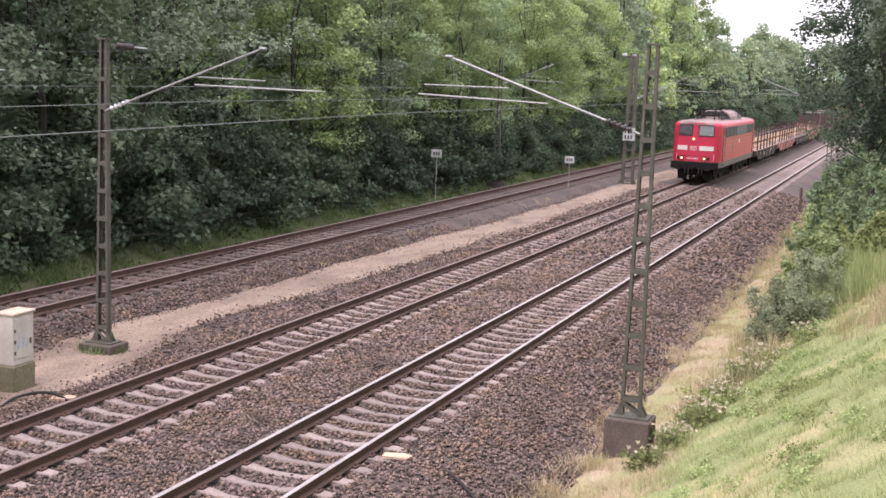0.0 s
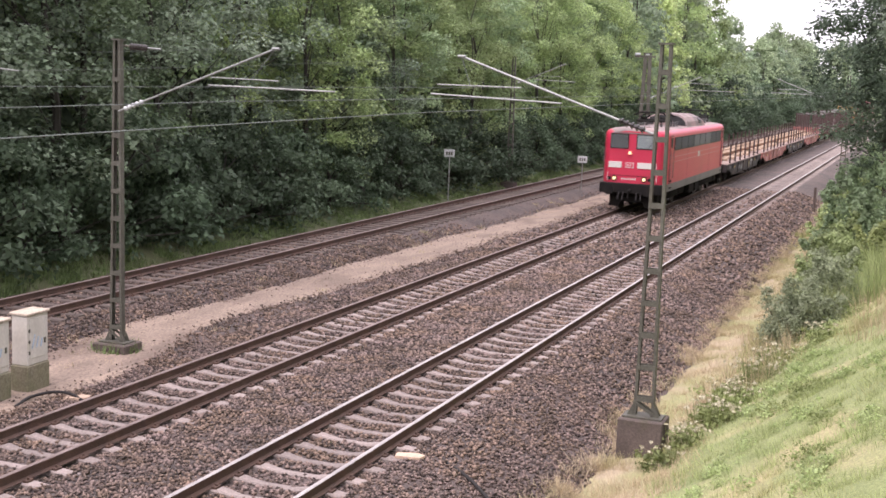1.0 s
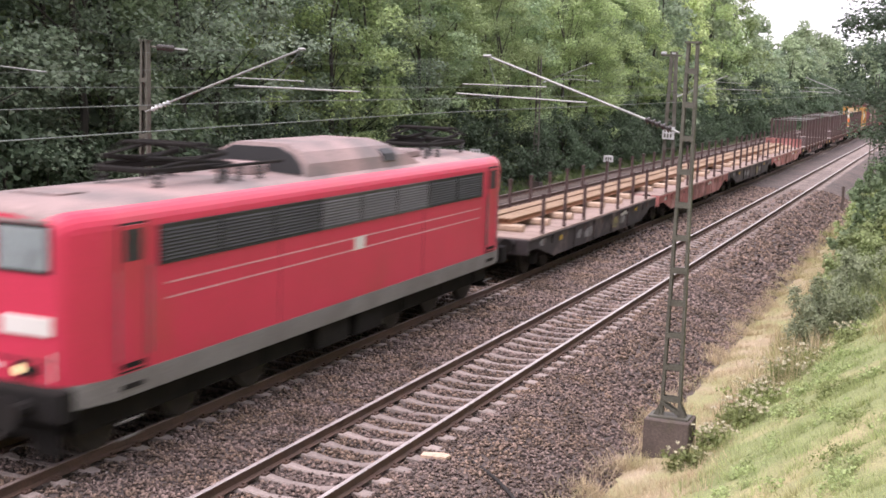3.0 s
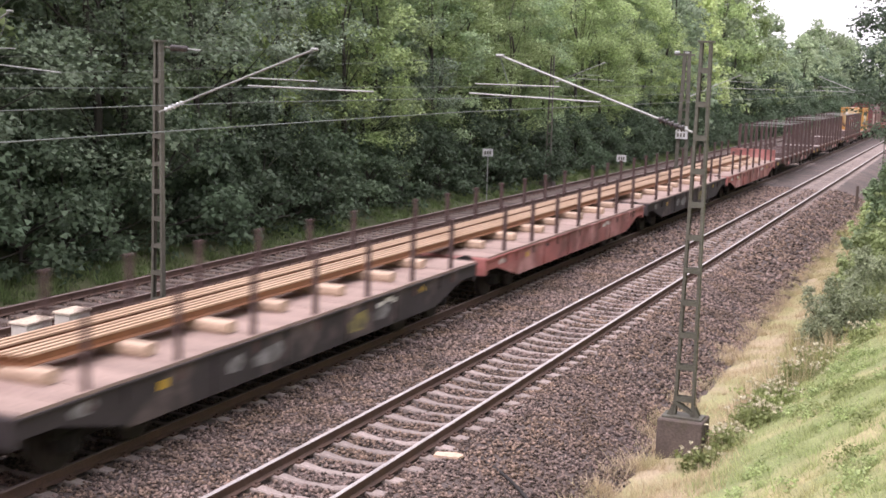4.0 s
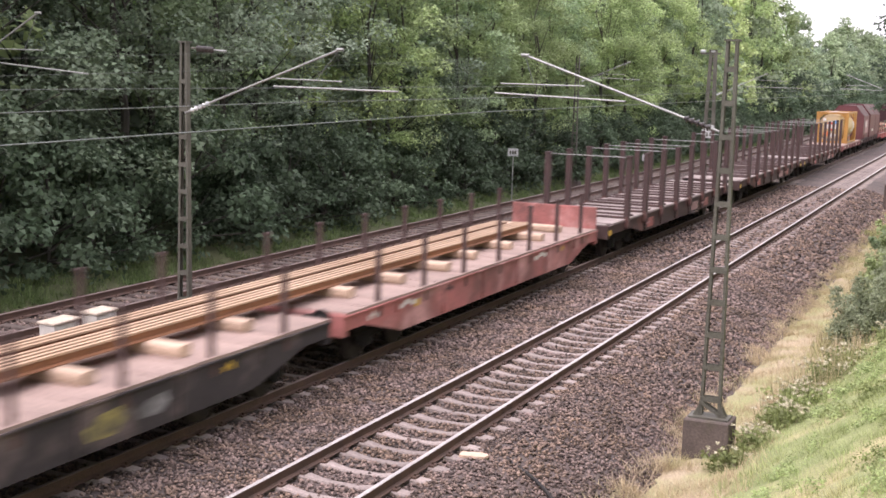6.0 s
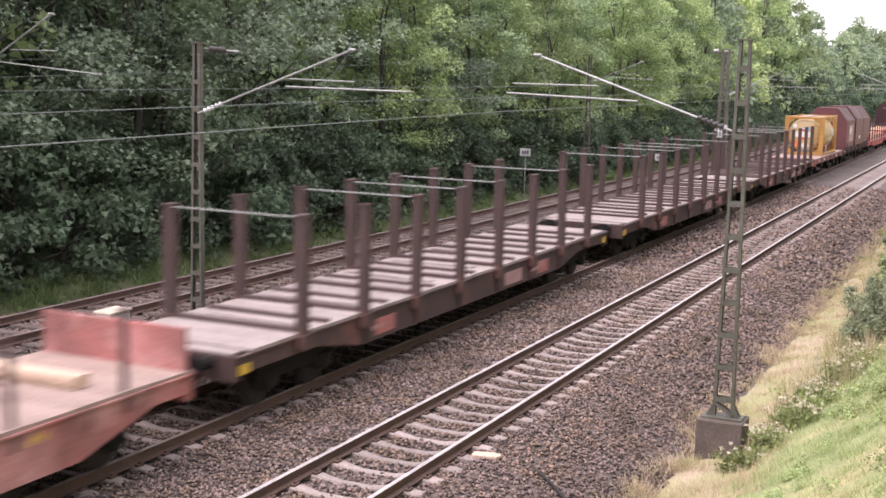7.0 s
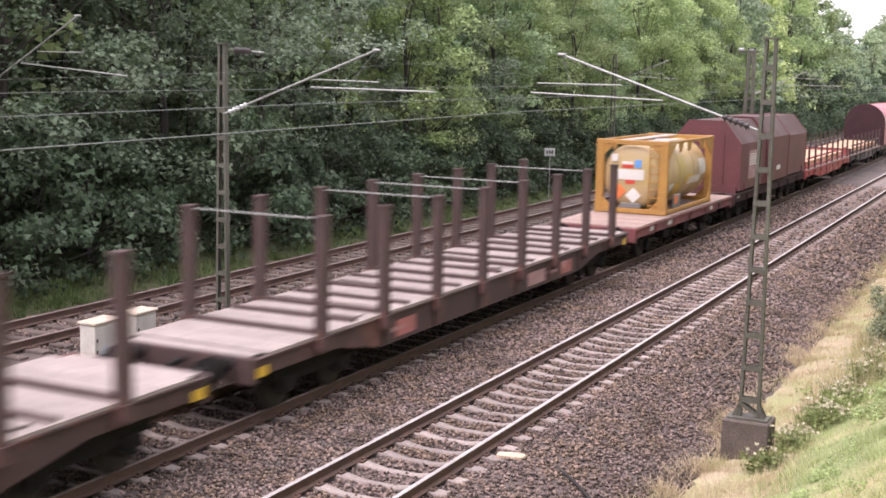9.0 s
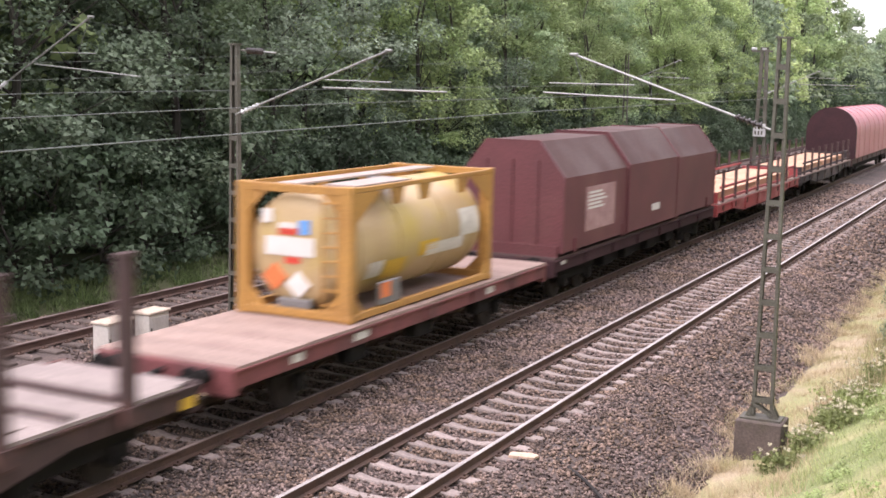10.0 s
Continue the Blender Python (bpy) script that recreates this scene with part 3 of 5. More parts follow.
M_GRILLEG = mat("grille_reflect_grey", (0.105, 0.10, 0.10), (0.06, 0.058, 0.06), rough=0.5, s1=0.9, s2=25)
M_PALE = mat("white_paint", (0.72, 0.70, 0.66), (0.62, 0.60, 0.56), rough=0.5, s1=2, s2=40, grain=0.06, bump=0.02)
M_LAMP = mat("headlight_glass", (0.55, 0.42, 0.24), rough=0.2, glow=0.75, bump=0)
M_BLIND = mat("drawn_blind", (0.74, 0.76, 0.78), (0.64, 0.66, 0.68), rough=0.5, s1=2, bump=0.02)
M_GLASS = bpy.data.materials.new("window_glass")
M_GLASS.use_nodes = True
_g = M_GLASS.node_tree.nodes["Principled BSDF"]
_g.inputs["Base Color"].default_value, _g.inputs["Roughness"].default_value, _g.inputs["Transmission Weight"].default_value = (0.75, 0.8, 0.8, 1), 0.05, 0.9
M_RUBBER = mat("window_rubber", (0.028, 0.025, 0.024), rough=0.88, bump=0)
M_WAGBR = mat("wagon_brown", (0.078, 0.044, 0.041), (0.053, 0.034, 0.032), rough=0.75, s1=1.0, s2=25, c3=(0.19, 0.08, 0.065), s3=0.8, lo=0.54, hi=0.7)
M_WAGRED = mat("faded_wagon_red", (0.44, 0.155, 0.14), (0.20, 0.09, 0.08), rough=0.75, s1=1.1, s2=25, spread=0.3, c3=(0.52, 0.28, 0.26), s3=0.9, lo=0.5, hi=0.66)
M_WAGBRIGHT = mat("wagon_bright_red", (0.42, 0.075, 0.075), (0.28, 0.06, 0.06), rough=0.65, s1=1.1, s2=25, c3=(0.46, 0.18, 0.17), s3=1.0, lo=0.55, hi=0.72)
M_WAGGR = mat("grimy_wagon_grey", (0.05, 0.041, 0.043), (0.032, 0.027, 0.028), rough=0.8, s1=1.2, s2=25, c3=(0.15, 0.115, 0.108), s3=1.1, lo=0.55, hi=0.72)
M_MAROON = mat("maroon_frame", (0.24, 0.075, 0.075), (0.15, 0.055, 0.055), rough=0.7, s1=1.2, s2=25, c3=(0.10, 0.055, 0.05), s3=0.8, lo=0.5, hi=0.7)
M_DECK = mat("worn_plank_deck", (0.345, 0.25, 0.212), (0.255, 0.187, 0.163), rough=0.85, s1=2.0, s2=25, rnd=0.10, c3=(0.25, 0.155, 0.14), s3=0.6, lo=0.55, hi=0.8, stretch=(0.5, 1, 1))
M_DECK2 = mat("grey_plank_deck", (0.34, 0.285, 0.265), (0.26, 0.22, 0.205), rough=0.85, s1=2.0, s2=25, rnd=0.08, c3=(0.27, 0.22, 0.21), s3=0.6, lo=0.55, hi=0.8)
M_TIMBER = mat("pale_timber", (0.56, 0.42, 0.32), (0.44, 0.32, 0.235), rough=0.8, s1=2, s2=30, rnd=0.12, stretch=(0.4, 1, 1))
M_PLANK = mat("fresh_orange_planks", (0.62, 0.38, 0.25), (0.52, 0.30, 0.19), rough=0.7, s1=2, s2=30, rnd=0.1, bump=0.05)
M_NEWRAIL = mat("fresh_rail_rust", (0.56, 0.40, 0.28), (0.44, 0.29, 0.19), rough=0.7, metal=0.1, s1=1.5, s2=30, rnd=0.12, stretch=(1, 0.2, 1))
M_RAILSIDE = mat("rail_side_rust", (0.27, 0.115, 0.05), (0.18, 0.08, 0.04), rough=0.75, s1=1.5, s2=30, stretch=(1, 0.2, 1))
M_YEL = mat("container_yellow", (0.46, 0.245, 0.06), (0.36, 0.185, 0.05), rough=0.5, s1=1.4, s2=25, c3=(0.36, 0.17, 0.05), s3=0.9, lo=0.58, hi=0.8)
M_TANK = mat("tank_cream", (0.51, 0.38, 0.205), (0.42, 0.30, 0.155), rough=0.45, s1=0.9, s2=25, grain=0.08, c3=(0.48, 0.36, 0.09), s3=0.6, lo=0.5, hi=0.7)
M_WALK = mat("walkway_grating", (0.44, 0.37, 0.33), (0.33, 0.27, 0.24), rough=0.7, s1=3, s2=40)
M_TANKW = mat("tank_white_bands", (0.72, 0.68, 0.6), rough=0.45, s1=2, bump=0.02)
M_TAG = {"red": mat("sticker_red", (0.65, 0.07, 0.04), rough=0.5, bump=0), "blue": mat("sticker_blue", (0.15, 0.38, 0.78), rough=0.5, bump=0), "yellow": mat("marker_yellow", (0.72, 0.45, 0.04), rough=0.5, bump=0), "orange": mat("sticker_orange", (0.8, 0.22, 0.07), rough=0.5, bump=0)}
M_HOOD = mat("hood_maroon", (0.16, 0.058, 0.062), (0.115, 0.047, 0.05), rough=0.55, s1=0.7, s2=20, c3=(0.165, 0.075, 0.07), s3=0.5, lo=0.5, hi=0.75)
M_HOOD.node_tree.nodes["Principled BSDF"].inputs["Specular IOR Level"].default_value = 0.3
M_HOODR = mat("hood_roof_brown", (0.098, 0.055, 0.05), (0.074, 0.044, 0.041), rough=0.65, s1=0.7, s2=20, c3=(0.12, 0.085, 0.08), s3=0.5)
M_HOODR.node_tree.nodes["Principled BSDF"].inputs["Specular IOR Level"].default_value = 0.12
M_TARP = mat("tarpaulin_red", (0.44, 0.165, 0.185), (0.36, 0.135, 0.15), rough=0.5, s1=0.8, s2=20, c3=(0.5, 0.24, 0.24), s3=0.5, lo=0.55, hi=0.8)
M_WHEEL = mat("wheel_grime", (0.045, 0.034, 0.03), (0.03, 0.025, 0.023), rough=0.7, metal=0.2, s1=3)
M_SPRAY = mat("faded_spray_paint", (0.26, 0.255, 0.26), (0.10, 0.095, 0.095), rough=0.7, s1=4, s2=25, spread=0.25, bump=0.02)
M_SPRAYY = mat("faded_yellow_spray", (0.34, 0.29, 0.09), (0.10, 0.085, 0.06), rough=0.7, s1=4, s2=25, spread=0.25, bump=0.02)
M_PANEL = mat("faded_pink_panel", (0.46, 0.30, 0.29), (0.30, 0.16, 0.16), rough=0.6, s1=3, s2=25, bump=0.02)
M_DARKEND = mat("dark_maroon_steel", (0.065, 0.032, 0.036), (0.045, 0.026, 0.029), rough=0.7, s1=1.5, s2=25)
M_DARKEND.node_tree.nodes["Principled BSDF"].inputs["Specular IOR Level"].default_value = 0.15
MOVING, WHEELS = [], []


def rides(ob, y, x=0.0, z=0.0):
    """Notes a thing that travels with the train; y counts back from the locomotive's front."""
    MOVING.append((ob, x, y, z))
    ob.matrix_basis = pose(TB + x, FRONT + y, z)
    return ob


def plate(name, parent, material, x0, x1, y0, y1, z0, z1, label="", bevel=0.0):
    return part(name, box(B(), x0, x1, y0, y1, z0, z1, bevel), material, parent, label)


def wheel_mesh(r):
    bm = B()
    for s in (-1, 1):
        rod(bm, (s * 0.68, 0, 0), (s * 0.715, 0, 0), r + 0.03, 24)
        rod(bm, (s * 0.71, 0, 0), (s * 0.81, 0, 0), r, 24)
        rod(bm, (s * 0.81, 0, 0), (s * 0.83, 0, 0), r * 0.3, 12)
        for k in range(4):
            a = k * math.pi / 2
            box(bm, s * 0.81 - 0.01, s * 0.81 + 0.012, math.cos(a) * r * 0.5 - 0.05, math.cos(a) * r * 0.5 + 0.05, math.sin(a) * r * 0.5 - 0.05, math.sin(a) * r * 0.5 + 0.05)
    rod(bm, (-0.7, 0, 0), (0.7, 0, 0), 0.085, 10)
    me = bpy.data.meshes.new("wheelset")
    bm.to_mesh(me)
    bm.free()
    me.materials.append(M_WHEEL)
    return me


WHEEL_S, WHEEL_L = wheel_mesh(0.46), wheel_mesh(0.62)


def wheelset(parent, y, me, r):
    WHEELS.append((piece("wheelset", me, parent, 0, y, r), y, r))


def bogie_frame(parent, y, base, r, axles):
    """Side frames with axle boxes and springs."""
    for s in (-1, 1):
        bm = B()
        prism(bm, [(y - base / 2 - 0.45, r + 0.12), (y - base / 2 - 0.45, r + 0.3), (y - base / 4, r + 0.34), (y + base / 4, r + 0.34), (y + base / 2 + 0.45, r + 0.3), (y + base / 2 + 0.45, r + 0.12), (y + base / 4, r + 0.02), (y - base / 4, r + 0.02)], "x", s * 0.95, s * 1.07)
        for a in axles:
            box(bm, s * 0.93, s * 1.13, a - 0.15, a + 0.15, r - 0.15, r + 0.16, 0.03)
            for o in (-0.24, 0.24):
                rod(bm, (s * 1.02, a + o, r - 0.08), (s * 1.02, a + o, r + 0.14), 0.07, 8)
        part("bogie_side_frame", bm, M_BLACK, parent)


def buffers(parent, y, way, z=1.05, plate_r=0.2, reach=0.56):
    """Two side buffers that point along way (+1 or -1)."""
    for s in (-1, 1):
        bm = B()
        rod(bm, (s * 0.875, y, z), (s * 0.875, y + way * (reach - 0.22), z), 0.11, 10)
        rod(bm, (s * 0.875, y + way * (reach - 0.26), z), (s * 0.875, y + way * (reach - 0.04), z), 0.08, 10)
        rod(bm, (s * 0.875, y + way * (reach - 0.04), z), (s * 0.875, y + way * reach, z), plate_r, 14)
        part("buffer", bm, M_BLACK, parent)
    bm = B()
    rod(bm, (0, y, z - 0.02), (0, y + way * (reach - 0.06), z - 0.06), 0.05, 8)
    rod(bm, (0, y + way * (reach - 0.14), z - 0.05), (0, y + way * (reach - 0.1), z - 0.4), 0.03, 8)
    part("coupling_hook", bm, M_BLACK, parent)


# -- locomotive: cab fronts at F0 and F1, cabs narrow towards the ends --
F0, F1, WF, WS = 1.15, 18.45, 1.30, 1.48


def loco_body():
    """Ring sections along the length, rounded at the roof edge; the middle is full width."""
    def ring(bm, y, w, top, round_):
        o = [(-w, 1.27), (-w, top - 0.34)]
        for k in range(1, 6):
            a = k / 6 * math.pi / 2
            o.append((-w + round_ * (1 - math.cos(a)), top - 0.34 + 0.30 * math.sin(a)))
        o += [(-w + round_ + 0.12, top), (-0.4, top + 0.05)]
        o += [(-x, z) for x, z in reversed(o)]
        return [bm.verts.new((x, y, z)) for x, z in o]
    bm = B()
    rows = [ring(bm, y, w, t, r) for y, w, t, r in ((F0 + 0.0, 1.08, 3.56, 0.3), (F0 + 0.02, 1.14, 3.60, 0.3), (F0 + 0.08, 1.22, 3.65, 0.3), (F0 + 0.18, 1.29, 3.69, 0.3), (F0 + 0.34, 1.36, 3.71, 0.3), (F0 + 0.6, 1.44, 3.72, 0.3), (F0 + 0.9, WS, 3.72, 0.3), (F1 - 0.9, WS, 3.72, 0.3), (F1 - 0.6, 1.44, 3.72, 0.3), (F1 - 0.34, 1.36, 3.71, 0.3), (F1 - 0.18, 1.29, 3.69, 0.3), (F1 - 0.08, 1.22, 3.65, 0.3), (F1 - 0.02, 1.14, 3.60, 0.3), (F1, 1.08, 3.56, 0.3))]
    n = len(rows[0])
    for a, b in zip(rows, rows[1:]):
        for i in range(n - 1):
            f = bm.faces.new((a[i], a[i + 1], b[i + 1], b[i]))
            if 6 <= i <= n - 8:
                f.material_index = 1
        bm.faces.new((a[n - 1], a[0], b[0], b[n - 1]))
    bm.faces.new(rows[0])
    bm.faces.new(rows[-1][::-1])
    return bm


def window(parent, y, x0, x1, z0, z1, out, blind):
    """A cab front window: rubber frame, pane and what is behind it. out: -1 for the front end."""
    part("window_frame", box(B(), x0 - 0.05, x1 + 0.05, y, y + out * 0.018, z0 - 0.05, z1 + 0.05, 0.006), M_RUBBER, parent)
    # without a blind, a flat dark sheet paints the unlit cab
    part("blind" if blind else "cab_interior", box(B(), x0, x1, y + out * 0.018, y + out * 0.022, z0, z1), M_BLIND if blind else M_GRILLE, parent)
    part("pane", box(B(), x0 - 0.01, x1 + 0.01, y + out * 0.026, y + out * 0.032, z0 - 0.01, z1 + 0.01), M_GLASS, parent)
    bm = B()
    bar(bm, ((x0 + x1) / 2 + 0.05, y + out * 0.05, z0 - 0.03), ((x0 + x1) / 2 + 0.28, y + out * 0.05, z0 + 0.3), 0.014, 0.014)
    part("wiper", bm, M_RUBBER, parent)


def louvre_row(parent, x, y0, y1, z0, z1, way, material):
    """A grille panel: frame and upright slats."""
    bm = B()
    box(bm, x, x + way * 0.012, y0, y1, z0, z1)
    part("grille_backing", bm, material, parent)
    bm = B()
    for a, b, c, d in ((y0, y1, z1 - 0.03, z1), (y0, y1, z0, z0 + 0.03), (y0, y0 + 0.04, z0, z1), (y1 - 0.04, y1, z0, z1)):
        box(bm, x + way * 0.012, x + way * 0.03, a, b, c, d)
    part("grille_frame", bm, material, parent)
    n = int((z1 - z0 - 0.1) / 0.055)
    for i in range(n):
        z = z0 + 0.05 + i * 0.055
        bm = B()
        prism(bm, [(x + way * 0.012, z + 0.03), (x + way * 0.03, z), (x + way * 0.03, z + 0.008), (x + way * 0.012, z + 0.038)], "y", y0 + 0.04, y1 - 0.04)
        part("slat", bm, material, parent)


def pantograph(parent, y, lift):
    """A folded pantograph: base frame on insulators, scissor arms, wide collector head."""
    bm = B()
    for s in (-1, 1):
        rod(bm, (s * 0.55, y - 1.15, 4.02), (s * 0.55, y + 1.15, 4.02), 0.06, 6)
        rod(bm, (-0.55, y + s * 1.15, 4.02), (0.55, y + s * 1.15, 4.02), 0.05, 6)
    part("pantograph_base", bm, M_BLACK, parent)
    for s in (-1, 1):
        for k in (-1, 1):
            bm = B()
            rod(bm, (s * 0.55, y - k * 1.0, 4.05), (s * 0.45, y + k * 1.1, 4.08 + lift * 0.5), 0.045, 6)
            part("lower_arm", bm, M_BLACK, parent)
            bm = B()
            rod(bm, (s * 0.45, y + k * 1.1, 4.08 + lift * 0.5), (s * 0.36, y, 4.12 + lift), 0.03, 6)
            part("upper_arm", bm, M_BLACK, parent)
    for o in (-0.2, 0.2):
        bm = B()
        rod(bm, (-0.7, y + o, 4.14 + lift), (0.7, y + o, 4.14 + lift), 0.032, 6)
        for s in (-1, 1):
            rod(bm, (s * 0.7, y + o, 4.14 + lift), (s * 0.97, y + o, 3.98 + lift), 0.026, 6)
        part("collector_strip", bm, M_BLACK, parent)
    for s in (-1, 1):
        for o in (-1.0, 1.0):
            bm = B()
            sheds(bm, (s * 0.55, y + o, 3.72), (s * 0.55, y + o, 4.02), 0.085, 4)
            part("roof_insulator", bm, M_INS, parent)


def locomotive():
    t = thing("electric_locomotive", "red electric locomotive with grey skirt and dark side grilles, headlights lit", "locomotive")
    part("body", loco_body(), [M_RED, M_ROOF], t)
    bm = B()
    o = [(-1.14, F0 + 0.02), (-1.28, F0 + 0.15), (-1.38, F0 + 0.34), (-WS - 0.012, F0 + 0.9), (-WS - 0.012, F1 - 0.9), (-1.38, F1 - 0.34), (-1.28, F1 - 0.15), (-1.14, F1 - 0.02)]
    o += [(-x, y) for x, y in reversed(o)]
    prism(bm, o, "z", 0.93, 1.27)
    part("skirt", bm, M_GREY, t, "dusty grey lower skirt")
    plate("underframe", t, M_BLACK, -1.1, 1.1, F0 + 0.5, F1 - 0.5, 0.45, 0.93)
    for c in (4.6, 15.0):
        ax = (c - 2.2, c, c + 2.2)
        for a in ax:
            wheelset(t, a, WHEEL_L, 0.62)
        bogie_frame(t, c, 4.6, 0.62, ax)
    for y in (9.0, 10.6):
        plate("equipment_case", t, M_BLACK, -1.35, 1.35, y - 0.65, y + 0.65, 0.4, 0.93, bevel=0.05)
    for out, y in ((-1, F0), (1, F1)):
        lit = out < 0
        sg = -out
        for x0, x1, blind in ((-1.02, -0.27, False), (0.17, 1.02, True)):
            a, b = sorted((x0 * sg, x1 * sg))
            window(t, y, a, b, 2.86, 3.44, out, blind)
        for x0, x1, z0, z1 in ((-1.10, -0.50, 1.95, 2.22), (0.22, 1.08, 1.95, 2.22)):
            a, b = sorted((x0 * sg, x1 * sg))
            plate("nose_grille", t, M_PALE, a, b, y + out * 0.03, y - out * 0.01, z0, z1, "pale white ventilation panel", 0.008)
        a, b = sorted((-0.33 * sg, 0.05 * sg))
        plate("emblem_panel", t, M_PALE, a, b, y + out * 0.02, y, 1.96, 2.2)
        plate("emblem_field", t, M_RED, a + 0.03, b - 0.03, y + out * 0.024, y, 1.99, 2.17)
        for q in (0.1, 0.22):
            plate("emblem_bar", t, M_PALE, a + q - 0.02, a + q + 0.04, y + out * 0.028, y, 2.03, 2.13)
        for x, z, r in ((-0.80, 1.47, 0.075), (0.56, 1.47, 0.075), (-0.14, 2.64, 0.075)):
            bm = B()
            rod(bm, (x * sg, y - out * 0.02, z), (x * sg, y + out * 0.06, z), r + 0.05, 16)
            lamp = part("headlight_housing", bm, M_RED if z > 2 else M_BLACK, t)
            bm = B()
            rod(bm, (x * sg, y + out * 0.055, z), (x * sg, y + out * 0.075, z), r, 16)
            part("headlight_glass", bm, M_LAMP if lit else M_BLIND, lamp, "lit round headlight" if lit else "")
        for x in (-1.03, 0.80):
            bm = B()
            rod(bm, (x * sg, y - out * 0.02, 1.47), (x * sg, y + out * 0.05, 1.47), 0.08, 12)
            part("tail_light", bm, M_BLACK, t)
        a, b = sorted((-0.5 * sg, 0.2 * sg))
        for k in range(7):
            plate("number_bar", t, M_PALE, a + 0.02 + k * 0.1, a + 0.08 + k * 0.1, y + out * 0.012, y, 1.42, 1.5)
        plate("nose_seam", t, M_RUBBER, -1.08, 1.08, y + out * 0.012, y, 1.60, 1.615)
        bm = B()
        box(bm, -1.42, 1.42, y - out * 0.05, y + out * 0.26, 0.82, 1.27, 0.03)
        part("buffer_beam", bm, M_BLACK, t)
        buffers(t, y + out * 0.2, out, 1.02, 0.25)
        bm = B()
        prism(bm, [(-1.0, 0.6), (1.0, 0.6), (1.05, 0.2), (0.6, 0.18), (0.5, 0.42), (-0.5, 0.42), (-0.6, 0.18), (-1.05, 0.2)], "y", y - out * 0.25, y - out * 0.2)
        part("rail_guard", bm, M_BLACK, t)
        for s in (-1, 1):
            for k in range(2):
                bm = B()
                rod(bm, (s * (0.3 + 0.2 * k), y + out * 0.2, 0.95), (s * (0.32 + 0.2 * k), y + out * 0.42, 0.55), 0.03, 6)
                part("brake_hose", bm, M_RUBBER, t)
            bm = B()
            rod(bm, (s * 1.12, y + out * 0.05, 1.35), (s * 1.12, y + out * 0.06, 1.75), 0.016, 6)
            part("grab_rail", bm, M_PALE, t)
        bm = B()
        box(bm, -1.0, 1.0, y - out * 0.03, y + out * 0.03, 3.50, 3.55)
        part("rain_strip", bm, M_ROOF, t)
    for way in (-1, 1):
        x = way * WS
        # grilles, stripes, doors, ladder steps
        edges = [3.0 + i * (16.5 - 3.0) / 8 for i in range(9)]
        # middle three panels: reflection off windows put into a lighter grey
        for k, (a, b) in enumerate(zip(edges, edges[1:])):
            louvre_row(t, x, a + 0.008, b - 0.008, 2.76, 3.36, way, M_GRILLEG if 3 <= (k if way > 0 else 7 - k) <= 5 else M_GRILLE)
        for z in (2.22, 2.45):
            plate("stripe", t, M_STRIPE, x, x + way * 0.004, 3.2, 16.4, z, z + 0.03)
        plate("emblem_plate", t, M_PALE, x, x + way * 0.006, 9.5, 9.95, 2.22, 2.48)
        for y in (6.6, 12.9):
            plate("panel_seam", t, M_RUBBER, x, x + way * 0.003, y, y + 0.015, 1.3, 2.7)
        for y0 in (2.08, 16.92):
            plate("door", t, M_RED, x - way * 0.02, x + way * 0.016, y0, y0 + 0.6, 1.32, 3.42, "red cab door", 0.006)
            plate("door_seam", t, M_RUBBER, x, x + way * 0.008, y0 - 0.035, y0 + 0.635, 1.29, 3.455)
            plate("door_window", t, M_GRILLE, x + way * 0.016, x + way * 0.022, y0 + 0.1, y0 + 0.5, 2.9, 3.36)
            for o in (-0.08, 0.68):
                bm = B()
                rod(bm, (x + way * 0.05, y0 + o, 1.5), (x + way * 0.05, y0 + o, 2.8), 0.014, 6)
                part("handrail", bm, M_GREY, t)
            for z in (1.36, 1.05, 0.55, 0.3):
                plate("step", t, M_BLACK if z > 1 else M_GREY, x - way * 0.05, x + way * (0.03 if z > 1 else -0.02), y0 + 0.05, y0 + 0.55, z, z + 0.07 if z > 1 else z + 0.03)
    # roof: raised hood, ducts, pantographs
    bm = B()
    prism(bm, [(-1.1, 3.70), (-1.04, 3.95), (-0.86, 4.16), (-0.55, 4.3), (0.55, 4.3), (0.86, 4.16), (1.04, 3.95), (1.1, 3.70)], "y", 8.2, 13.5)
    for v in bm.verts:
        if v.co.z > 3.8 and v.co.y < 9:
            v.co.y += (v.co.z - 3.7) * 0.4
        if v.co.z > 3.8 and v.co.y > 13:
            v.co.y -= (v.co.z - 3.7) * 2.6
    part("roof_hood", bm, M_ROOF, t, "dusty raised roof hood")
    part("hood_front_grille", prism(B(), [(-1.0, 3.76), (-0.94, 3.95), (-0.79, 4.11), (-0.5, 4.24), (0.5, 4.24), (0.79, 4.11), (0.94, 3.95), (1.0, 3.76)], "y", 8.2, 8.24), M_GRILLE, t, "dark rounded air intake grille")
    for v in t.children[-1].data.vertices:
        v.co.y += (v.co.z - 3.7) * 0.4 - 0.012
    for s in (-1, 1):
        part("hood_grille", prism(B(), [(s * 1.06, 3.84), (s * 1.0, 3.97), (s * 0.9, 4.07), (s * 0.92, 4.1), (s * 1.05, 4.0), (s * 1.1, 3.85)], "y", 11.6, 12.2), M_GRILLE, t)
        bm = B()
        rod(bm, (s * 0.75, 5.6, 4.02), (s * 0.75, 7.9, 4.02), 0.03, 6)
        part("roof_cable", bm, M_BLACK, t)
        for y in (5.8, 6.4, 7.1, 14.6, 15.3):
            bm = B()
            sheds(bm, (s * 0.75, y, 3.72), (s * 0.75, y, 4.0), 0.08, 4)
            part("roof_insulator", bm, M_INS, t)
